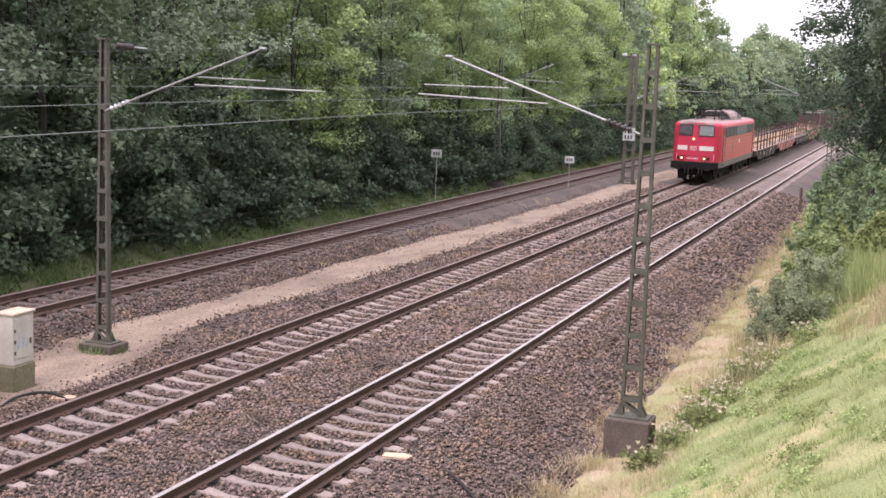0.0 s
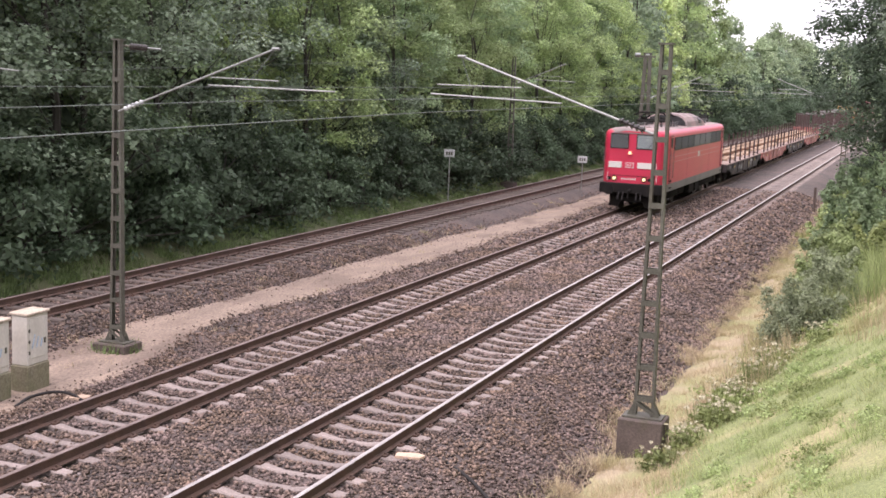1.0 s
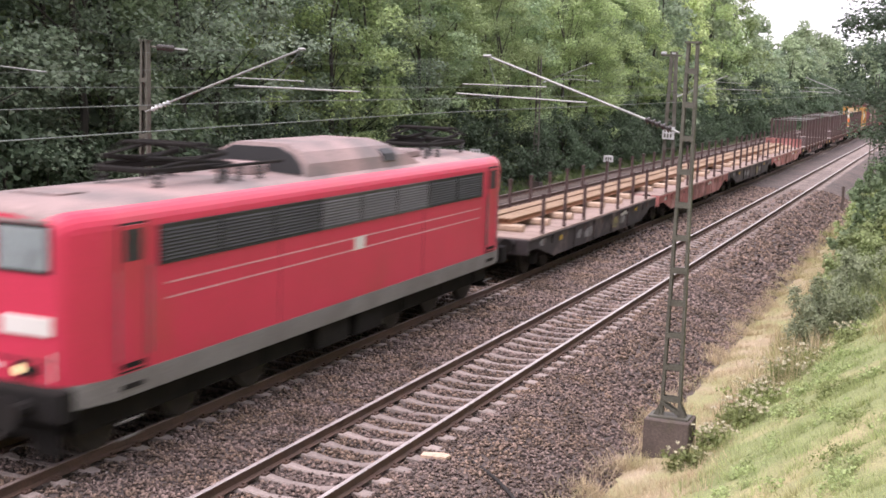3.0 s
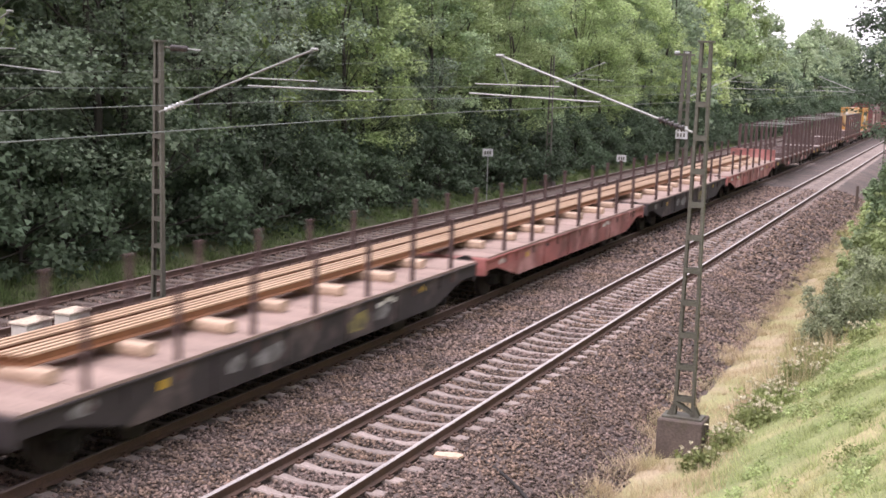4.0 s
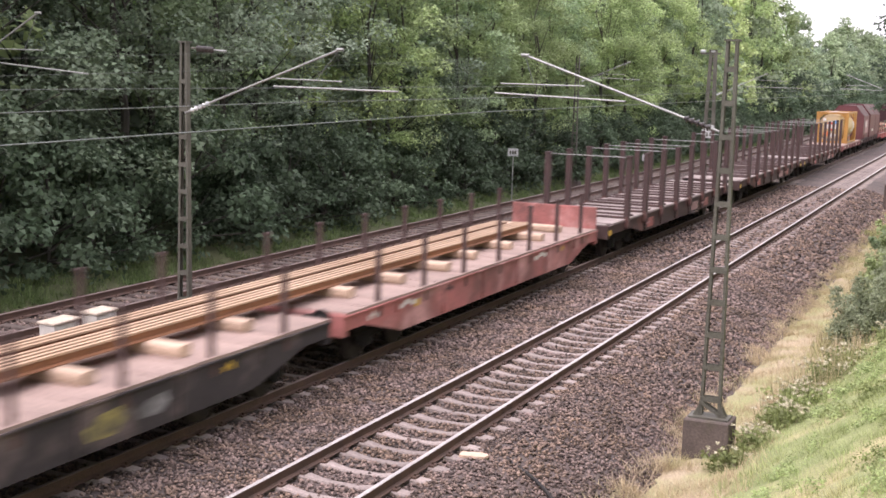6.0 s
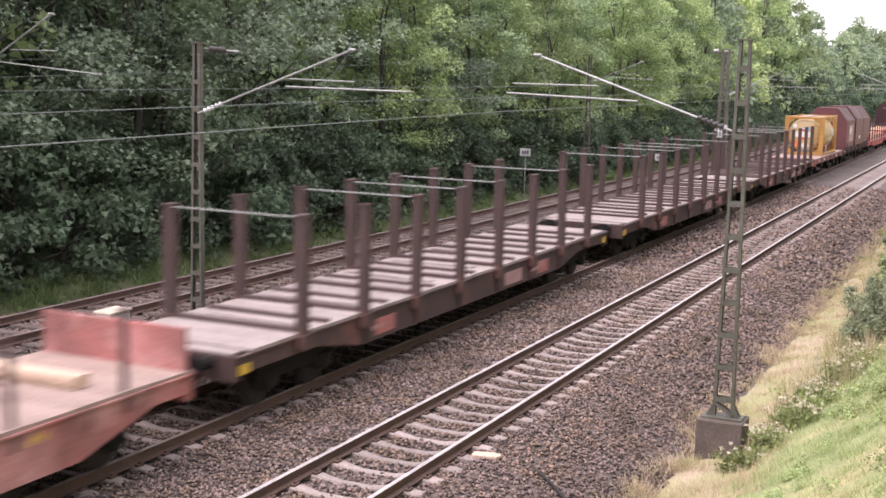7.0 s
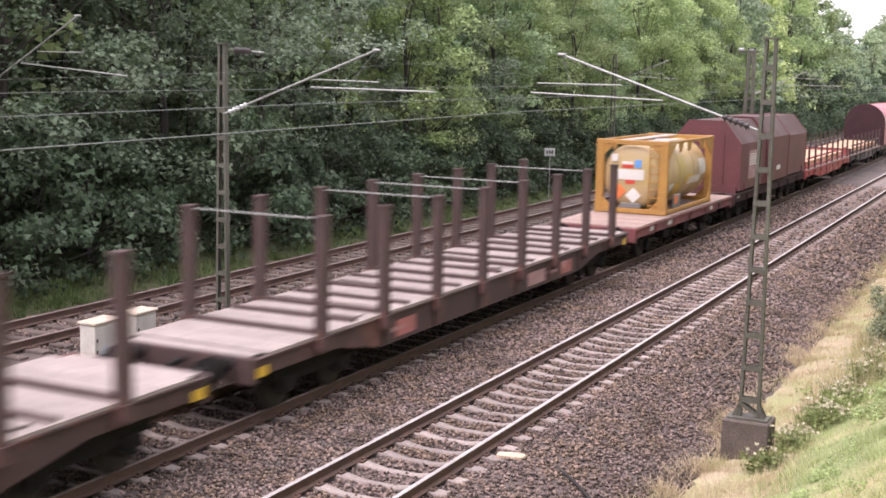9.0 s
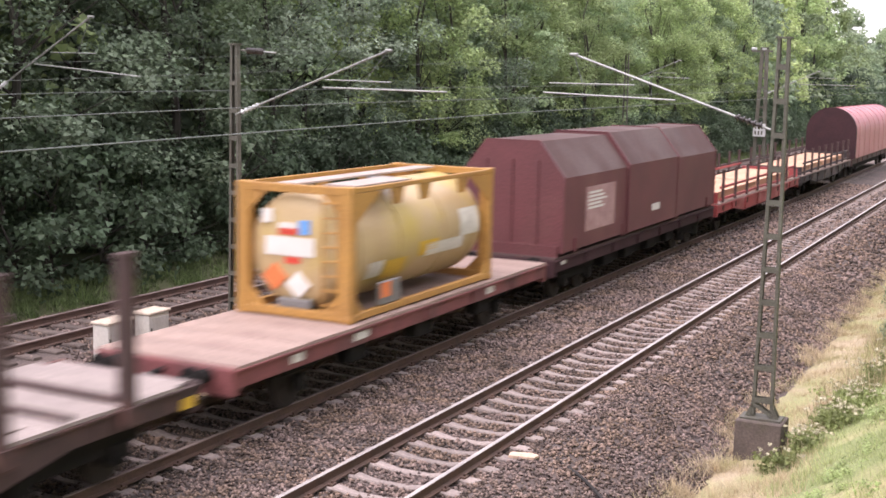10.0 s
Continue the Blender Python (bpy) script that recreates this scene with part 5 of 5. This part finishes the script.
def plank_wagon(u, L, material, label):
    t = thing("stanchion_wagon", label, "flat wagon", group="wagons with planks")
    frame_and_bogies(t, L, material, bogie=False, fish=True, deep=0.5)
    deck(t, L, M_DECK, 0.8)
    st = post_mesh(1.2, 0.08, 0.1, M_WAGBR)
    n = 8
    for i in range(n):
        y = 0.9 + i * (L - 1.8) / (n - 1)
        for s in (-1, 1):
            piece("stake", st, t, s * 1.3, y, 1.22)
    for s in (-1, 1):
        for z in (1.28, 1.72):
            plate("side_rail", t, material, s * 1.24, s * 1.29, 0.6, L - 0.6, z, z + 0.09)
    for y in (0.12, L - 0.2):
        plate("end_board", t, material, -1.3, 1.3, y, y + 0.07, 1.22, 1.62)
    rides(t, u)
    for k in range(2):
        p = thing("plank_stack", "stack of fresh orange-brown planks on the wagon", "planks", group="plank stacks")
        l2 = (L - 2.2) / 2
        bm = box(B(), -0.11, 0.11, 0, l2, 0, 0.07, 0.006)
        me = bpy.data.meshes.new("plank")
        bm.to_mesh(me)
        bm.free()
        me.materials.append(M_PLANK)
        for lay in range(4):
            for i in range(9):
                piece("plank", me, p, -0.94 + i * 0.235, 0.02 * ((i * 5 + lay * 3) % 4), lay * 0.085)
        rides(p, u + 0.9 + k * (l2 + 0.3), 0, 1.225)


plank_wagon(178.4, 15.4, M_WAGBRIGHT, "bright red flat wagon with stakes, loaded with planks")
plank_wagon(194.5, 15.2, M_WAGGR, "weathered grey flat wagon with stakes, loaded with planks")


def arch_wagon(u, L):
    t = thing("tarpaulin_wagon", "red freight wagon with arched tarpaulin hood and dark end wall", "covered wagon")
    frame_and_bogies(t, L, M_WAGBR, fish=False)
    bm = B()
    arc = [(-1.42, 1.2)] + [(-1.42 * math.cos(a), 2.75 + 1.4 * math.sin(a)) for a in [i * math.pi / 16 for i in range(17)]] + [(1.42, 1.2)]
    prism(bm, arc, "y", 0.5, L - 0.5)
    part("tarpaulin", bm, M_TARP, t)
    for y in (0.25, L - 0.5):
        bm = B()
        prism(bm, [(x * 1.02, 1.2 + (z - 1.2) * 1.015) for x, z in arc], "y", y, y + 0.25)
        part("end_wall", bm, M_DARKEND, t, "dark maroon arched end wall")
    for i in range(8):
        y = 1.9 + i * (L - 3.8) / 7
        bm = B()
        outer = [(x * 1.012, 1.2 + (z - 1.2) * 1.008) for x, z in arc]
        prism(bm, outer, "y", y, y + 0.035)
        part("hoop", bm, M_TARP, t)
    return rides(t, u)


arch_wagon(210.4, 19.0)


# ---- sandy path ----
py = np.linspace(15, 130, 260)
rngp = np.random.RandomState(8)
wob = np.convolve(rngp.rand(len(py) + 12) - 0.5, np.ones(13) / 13, "valid") * 1.6
wob2 = np.convolve(rngp.rand(len(py) + 12) - 0.5, np.ones(13) / 13, "valid") * 1.6
fx = np.linspace(0, 1, 14)
left = np.interp(py, (15, 24, 35, 60, 130), (-7.9, -8.1, -8.0, -7.8, -7.7)) + wob
right = np.interp(py, (15, 19, 24, 35, 60, 130), (-5.5, -5.4, -6.45, -6.15, -6.0, -6.0)) + wob2
PX = left[:, None] * (1 - fx) + right[:, None] * fx
PZ = height(PX, BED) + 0.045 * np.sin(fx * math.pi) + 0.02 + (rngp.rand(*PX.shape) - 0.5) * 0.03
PZ[:, 0] -= 0.08
PZ[:, -1] -= 0.08
pv = np.stack((PX, np.repeat(py[:, None], 14, 1), PZ), -1).reshape(-1, 3)
pi = (np.arange(len(py) - 1)[:, None] * 14 + np.arange(13)).ravel()
tagged(raw("sandy_path", pv, np.stack((pi, pi + 1, pi + 15, pi + 14), -1), M_SAND), "trodden pale sandy path between the tracks", "path", kind="structure")

# ---- loose ballast stones ----
def stones(name, rng, x0, x1, y0, y1, per, rad, bed=BED, along_path=False):
    n = int((x1 - x0) * (y1 - y0) * per)
    x = x0 + (x1 - x0) * rng.rand(n)
    y = y0 + (y1 - y0) * rng.rand(n)
    z = height(x, bed)
    if along_path:
        # thickest at the edges of the path, thinning towards its middle
        y = y0 + (y1 - y0) * rng.rand(n) ** 1.4
        side = rng.rand(n) < 0.5
        off = rng.normal(size=n) * np.where(rng.rand(n) < 0.3, 0.45, 0.17) - 0.05
        x = np.where(side, np.interp(y, py, left) + off, np.interp(y, py, right) - off)
        z = height(x, bed) + 0.045
    keep = np.ones(n, bool)
    for tx, tz, step, first in ((0.0, 0.0, 0.618, 9.0), (TB, 0.0, 0.618, 9.25), (TA, ZA, 0.63, 9.1)):
        d = np.abs(x - tx)
        ph = np.abs((y - first + step / 2) % step - step / 2)
        keep &= ~(np.abs(d - 0.7525) < 0.085)
        keep &= ~((d < 1.31) & (ph < 0.11) & (rng.rand(n) < np.where(d < 1.1, 0.92, 0.15)))
        keep &= ~((d < 0.66) & (ph < 0.17) & (rng.rand(n) < 0.2))
    x, y, z = x[keep], y[keep], z[keep]
    n = len(x)
    r = rad * (0.6 + 0.7 * rng.rand(n, 1, 1))
    base = np.array([(1, 0, 0), (0, 1, 0), (-1, 0, 0), (0, -1, 0), (0, 0, 0.75), (0, 0, -0.75)], float)
    v = base[None] * (0.65 + 0.6 * rng.rand(n, 6, 1)) + rng.normal(size=(n, 6, 3)) * 0.18
    a = rng.rand(n) * 6.283
    c, s = np.cos(a)[:, None], np.sin(a)[:, None]
    v = np.stack((v[:, :, 0] * c - v[:, :, 1] * s, v[:, :, 0] * s + v[:, :, 1] * c, v[:, :, 2]), -1) * r
    v += np.stack((x, y, z + 0.012 + 0.015 * rng.rand(n)), -1)[:, None]
    f = np.array([(0, 1, 4), (1, 2, 4), (2, 3, 4), (3, 0, 4), (1, 0, 5), (2, 1, 5), (3, 2, 5), (0, 3, 5)])
    f = (f[None] + np.arange(n)[:, None, None] * 6).reshape(-1, 3)
    return tagged(raw(name, v.reshape(-1, 3), f, M_STONE), "loose angular grey-brown ballast stones", "stones", kind="stuff")


rs = np.random.RandomState(17)
stones("ballast_stones", rs, -5.9, 3.6, 10.5, 24, 340, 0.035)
stones("ballast_stones", rs, -5.9, 3.5, 24, 40, 210, 0.046)
stones("ballast_stones", rs, -12.2, -8.0, 18, 40, 150, 0.042)
stones("ballast_stones", rs, -8.6, -5.9, 15, 45, 75, 0.042)
stones("ballast_stones", rs, -5.9, 3.4, 40, 75, 45, 0.08)
stones("path_stones", rs, -8.0, -6.0, 15.5, 70, 45, 0.027, BED, True)

chip(1.2, 17.2, -0.19, 15, "pale scrap of board lying on the ballast")
chip(-5.3, 17.5, -0.18, 40, "small pinkish board scrap on the ballast")
cable([(1.63, 17.5, -0.24), (2.36, 17.0, -0.38), (3.0, 16.3, -0.6), (3.3, 15.3, -0.72)], "black cable lying on the ballast shoulder")
cable([(-5.8, 16.5, -0.16), (-5.84, 17.1, -0.10), (-5.5, 17.43, -0.08), (-5.1, 17.46, -0.19)], "black cable loop by the lineside cabinet")

# ---- grasses ----
M_TURF = mat("bank_turf", (0.26, 0.29, 0.125), (0.18, 0.215, 0.085), rough=0.95, s1=1.2, s2=30, grain=0.35, bump=0.8, c3=(0.42, 0.35, 0.2), s3=0.45, lo=0.5, hi=0.7)
tx = np.linspace(4.95, 30, 76)
ty = np.concatenate((np.linspace(-60, 8, 30), np.linspace(8.3, 60, 180), np.linspace(61, 325, 80)))
tagged(sheet("grass_bank", tx, ty, PROFILE, 0.06, 12, M_TURF, 0.10), "pale green turf on the sloping bank", "ground", kind="structure")
M_DRY = mat("dry_turf", (0.40, 0.32, 0.225), (0.30, 0.255, 0.155), rough=0.95, s1=1.6, s2=30, grain=0.35, bump=0.8, c3=(0.27, 0.28, 0.125), s3=0.6, lo=0.46, hi=0.62)
tagged(sheet("dry_verge", np.linspace(3.45, 5.3, 16), ty, PROFILE, 0.04, 14, M_DRY, 0.075), "straw-coloured trampled verge between ballast and bank", "ground", kind="structure")
M_GRASS = mat("bank_grass", (0.315, 0.395, 0.165), (0.38, 0.41, 0.19), rough=0.7, s1=0.5, s2=4, grain=0.1, bump=0, island=0.35, c3=(0.45, 0.39, 0.22), s3=0.5, lo=0.58, hi=0.75, trans=0.35)
M_STRAW = mat("dry_grass", (0.56, 0.46, 0.32), (0.46, 0.38, 0.24), rough=0.8, s1=0.6, s2=4, grain=0.1, bump=0, island=0.3, c3=(0.34, 0.36, 0.14), s3=0.5, lo=0.52, hi=0.7, trans=0.3)
M_EDGE = mat("forest_edge_grass", (0.155, 0.225, 0.085), (0.19, 0.25, 0.105), rough=0.7, s1=0.5, s2=4, grain=0.1, bump=0, island=0.35, trans=0.3)
M_WEED = leaf_mat("weed_leaf", (0.30, 0.34, 0.145), (0.21, 0.26, 0.10))


def blades(name, rng, x, y, length, width, lean, material, label, z=None):
    n = len(x)
    z = height(x) - 0.02 if z is None else z
    a = rng.rand(n) * 6.283
    L = length * (0.5 + rng.rand(n))
    w = width * (0.6 + 0.8 * rng.rand(n))
    k = lean * rng.rand(n) * L
    root = np.stack((x, y, z), -1)
    side = np.stack((np.cos(a), np.sin(a), np.zeros(n)), -1) * w[:, None]
    b = a + 1.2 + rng.rand(n)
    tip = root + np.stack((np.cos(b) * k, np.sin(b) * k, L), -1)
    v = np.stack((root - side, root + side, tip), 1).reshape(-1, 3)
    return tagged(raw(name, v, np.arange(3 * n).reshape(-1, 3), material), label, "grass", kind="stuff")


def tufty(rng, n, x0, x1, y0, y1, cell, power=2.0):
    """Places in tufts: many roots round few centres."""
    m = int((x1 - x0) * (y1 - y0) * cell)
    cx, cy = x0 + (x1 - x0) * rng.rand(m), y0 + (y1 - y0) * rng.rand(m) ** power
    k = rng.randint(0, m, n)
    return cx[k] + rng.normal(size=n) * 0.11, cy[k] + rng.normal(size=n) * 0.11


rg = np.random.RandomState(23)
x, y = tufty(rg, 170000, 4.8, 10.5, 9, 46, 7, 1.5)
blades("bank_grass", rg, x, y, 0.17, 0.0075, 1.3, M_GRASS, "lush light green grass on the cutting bank")
x, y = tufty(rg, 90000, 3.25, 5.3, 11, 75, 8, 1.6)
blades("dry_grass", rg, x + 0.0, y, 0.2, 0.006, 1.6, M_STRAW, "straw-coloured dry grass along the ballast edge", np.maximum(height(x), height(x, BED)) - 0.03)
x, y = tufty(rg, 9000, 7.2, 9.5, 24, 40, 4, 1.0)
blades("dry_grass", rg, x, y, 0.40, 0.008, 1.0, M_STRAW, "patch of tall dry grass on the bank")
x, y = tufty(rg, 40000, -13.7, -12.3, 17, 120, 6, 1.7)
blades("verge_grass", rg, x, y, 0.18, 0.012, 1.2, M_EDGE, "green grass strip between siding and wood")
x, y = tufty(rg, 1800, -8.6, -6.2, 18, 60, 0.5, 1.4)
blades("path_tufts", rg, x, y, 0.12, 0.007, 1.2, M_STRAW, "sparse dry tufts along the sandy path", height(x, BED) - 0.01)
a = rg.rand(260) * 6.283
x, y = -6.9 + 0.42 * np.cos(a) + rg.normal(size=260) * 0.07, 20.9 + 0.42 * np.sin(a) + rg.normal(size=260) * 0.07
blades("mast_weeds", rg, x, y, 0.2, 0.014, 0.9, M_EDGE, "green weeds round the foot of the mast", height(x, BED) + 0.02)


x, y = tufty(rg, 16000, 5.4, 8.2, 29, 62, 3, 1.2)
blades("tall_grass", rg, x, y, 0.75, 0.012, 0.7, M_GRASS, "tall light green grass among the bank shrubs")
x, y = tufty(rg, 9000, 4.6, 6.0, 24, 70, 3, 1.2)
blades("tall_straw", rg, x, y, 0.5, 0.009, 0.8, M_STRAW, "tall dry grass at the foot of the bank")

# ---- low weeds in the turf ----
M_HERB = leaf_mat("herb_leaf", (0.36, 0.43, 0.21), (0.25, 0.32, 0.13))
wx, wy = tufty(rg, 3000, 5.1, 10.3, 9, 42, 0.8, 1.4)
n = len(wx)
wc = np.stack((wx + rg.normal(size=n) * 0.12, wy + rg.normal(size=n) * 0.14, height(wx) + 0.05 + 0.10 * rg.rand(n)), 1)
v, f = leaves(rg, wc, 0.07 + 0.12 * rg.rand(n) ** 2, 22, 0.036, 0.7)
tagged(raw("bank_herbs", v, f, M_HERB), "low leafy herbs growing through the bank grass", "herbs", kind="stuff")
wx, wy = tufty(rg, 1500, 5.0, 10.3, 9, 42, 0.35, 1.4)
n = len(wx)
wc = np.stack((wx + rg.normal(size=n) * 0.12, wy + rg.normal(size=n) * 0.16, height(wx) + 0.05 + 0.14 * rg.rand(n)), 1)
v, f = leaves(rg, wc, 0.07 + 0.12 * rg.rand(n) ** 2, 22, 0.038, 0.8)
tagged(raw("bank_herbs", v, f, M_WEED), "darker leafy herbs growing through the bank grass", "herbs", kind="stuff")

# ---- shrubs on the bank ----
M_SHRUB = leaf_mat("shrub_leaf", (0.37, 0.42, 0.27), (0.27, 0.32, 0.19))
def shrub(seed, x, y, r, h, material, size, clumps, per, label, name="shrub", sink=0.25):
    rng = np.random.RandomState(seed)
    t = thing(name, label, "shrub", x, y, float(height(x)) - sink, group="shrubs on the bank")
    a, u = rng.rand(clumps) * 6.283, rng.rand(clumps) ** 0.5
    zz = rng.rand(clumps)
    rr = r * u * np.sqrt(np.clip(1.15 - zz ** 2, 0, 1)) * (1 + 0.25 * np.sin(3 * a + seed))
    pts = np.stack((rr * np.cos(a), rr * np.sin(a), 0.15 + zz * h * (0.75 + 0.25 * np.cos(2 * a + seed))), 1)
    bm = B()
    for p in pts[:14]:
        rod(bm, (p[0] * 0.15, p[1] * 0.15, -0.1), p, 0.03, 5, 0.008)
    part("branchwork", bm, M_BARK, t)
    # shoots that stand out of the mass
    k = clumps // 3
    tips = pts[:k] * np.array([1.12, 1.12, 1.0]) + np.stack((rng.normal(size=k) * 0.12, rng.normal(size=k) * 0.12, 0.1 + 0.35 * rng.rand(k)), 1)
    pts = np.concatenate((pts, tips, (pts[:k] + tips) / 2))
    rad = np.concatenate((0.2 * (0.5 + 0.9 * rng.rand(clumps)), np.full(k, 0.11), np.full(k, 0.13))) * (1 + h * 0.12)
    v, f = leaves(rng, pts, rad, per, size, 0.85)
    raw("foliage", v, f, material, t)
    return t


shrub(1, 5.9, 28.6, 0.9, 1.35, M_SHRUB, 0.05, 150, 60, "dense grey-green shrub at the foot of the bank")
shrub(2, 6.5, 30.4, 0.95, 1.7, M_SHRUB, 0.055, 140, 60, "dense grey-green shrub on the bank")
shrub(3, 6.5, 33.5, 1.0, 1.8, M_HERB, 0.07, 120, 60, "light green shrub on the bank")
shrub(4, 6.1, 38.0, 1.0, 1.7, M_HERB, 0.09, 100, 50, "light green shrub beside the ballast edge")
shrub(5, 6.6, 40.5, 1.3, 2.8, M_LEAF[1], 0.10, 110, 50, "leafy green shrub on the bank")
shrub(6, 5.7, 46.0, 1.1, 1.9, M_HERB, 0.10, 100, 50, "light green shrub beside the ballast edge")
shrub(7, 6.2, 49.0, 1.5, 3.2, M_LEAF[1], 0.11, 110, 50, "tall leafy shrub on the bank")
shrub(8, 5.9, 56.0, 1.2, 2.2, M_HERB, 0.12, 100, 46, "light green shrub beside the ballast edge")
shrub(9, 6.0, 66.0, 1.4, 2.8, M_LEAF[1], 0.13, 100, 46, "leafy green shrub beside the ballast edge")
shrub(10, 5.6, 80.0, 1.7, 3.6, M_LEAF[1], 0.15, 100, 46, "leafy green shrub beside the ballast edge")
shrub(11, 7.8, 36.0, 0.9, 1.5, M_WEED, 0.09, 70, 50, "low light green shrub on the bank")
shrub(12, 7.9, 45.0, 1.5, 2.6, M_LEAF[1], 0.10, 100, 50, "leafy green shrub high on the bank")


def bank_tree(seed, x, y, low, high, r, mat_i):
    t = tree(seed, M_LEAF[mat_i], low, high, r, 150, 130, 0.115, 0.72, 0.95, 0.6, 0.6, label="broadleaf tree on the bank overhanging the cutting")
    t.matrix_basis = pose(x, y, float(height(x)) - 0.1, 0, 0, seed * 40)


# material index 9: shadow in the overhanging crowns put into a darker leaf colour
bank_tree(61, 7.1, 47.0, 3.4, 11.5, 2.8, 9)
bank_tree(65, 8.9, 40.5, 4.2, 10.5, 2.1, 0)
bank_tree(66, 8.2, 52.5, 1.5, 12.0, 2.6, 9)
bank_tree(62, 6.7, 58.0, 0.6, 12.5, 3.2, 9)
bank_tree(63, 9.5, 70.0, 1.0, 13.0, 3.4, 0)
bank_tree(64, 7.6, 84.0, 1.0, 12.0, 3.3, 1)
y = 100.0
while y < 330:
    plant(FAR, 11.0 + rng.uniform(-1.5, 1.5), y, None)
    y += rng.uniform(13, 17)
# unseen wood added on the bank beside and behind the viewpoint, blocking low light
CLOSING = [tree(57 + i, M_LEAF[4], 0.8, 15.0 + i, 3.4, 62, 44, 0.36, 1.2, label="unseen broadleaf tree added on top of the bank to block low light", trunk_r=0.2) for i in range(2)]
for row, (x0, step) in enumerate(((15.5, 5.0), (20.0, 6.0))):
    y = -60.0 + row * 2.0
    while y < 95:
        plant(CLOSING, x0 + rng.uniform(-0.8, 0.8), y, rng.uniform(0.78, 0.98))
        y += rng.uniform(step - 0.6, step + 0.6)


# ---- flowering weeds ----
M_PETAL = mat("white_petals", (0.52, 0.48, 0.35), (0.44, 0.41, 0.27), rough=0.7, s1=5, bump=0)


def weeds(seed, x, y, r, h, flowers):
    rng = np.random.RandomState(seed)
    t = thing("flowering_weeds", "clump of leafy weeds with small white flower heads", "weeds", x, y, float(height(x)) - 0.05, group="flowering weeds")
    n = 46
    pts = np.stack((rng.normal(size=n) * r * 0.5, rng.normal(size=n) * r * 0.5, rng.rand(n) * h * 0.8), 1)
    v, f = leaves(rng, pts, 0.13 * (0.6 + rng.rand(n)), 24, 0.06)
    raw("foliage", v, f, M_WEED, t)
    bm = B()
    for k in range(flowers):
        q = Vector((rng.normal() * r * 0.55, rng.normal() * r * 0.55, h * (0.8 + 0.4 * rng.rand())))
        rod(bm, (q.x * 0.8, q.y * 0.8, 0), q, 0.005, 4)
    part("stalk", bm, M_WEED, t)
    c = np.array([(rng.normal() * r * 0.55, rng.normal() * r * 0.55, h * (0.85 + 0.35 * rng.rand())) for k in range(flowers)])
    v, f = leaves(rng, c, np.full(flowers, 0.06), 10, 0.038, 0.4)
    raw("blossom", v, f, M_PETAL, t)


for i, (x, y, r, h, k) in enumerate(((4.95, 20.6, 0.4, 0.45, 22), (5.3, 21.6, 0.45, 0.5, 30), (5.35, 22.9, 0.5, 0.5, 34), (5.15, 24.0, 0.4, 0.45, 20), (5.6, 24.6, 0.5, 0.5, 34), (5.75, 25.9, 0.5, 0.5, 30), (6.6, 27.0, 0.4, 0.4, 14), (4.75, 19.6, 0.4, 0.4, 10), (5.0, 22.3, 0.4, 0.45, 16))):
    weeds(70 + i, x, y, r, h, k)


# ---- the train runs through ----
def motions():
    for ob, x, y, z in MOVING:
        walk(ob, [(t, pose(TB + x, FRONT + y - SPEED * t, z)) for t in (0.0, 2.5, 5.0, 7.5, 10.0)])
    for ob, y, r in WHEELS:
        step = 1 / 30
        walk(ob, [(i * step, pose(0, y, r, math.degrees(SPEED * i * step / r), 0, 0)) for i in range(301)])


motions()
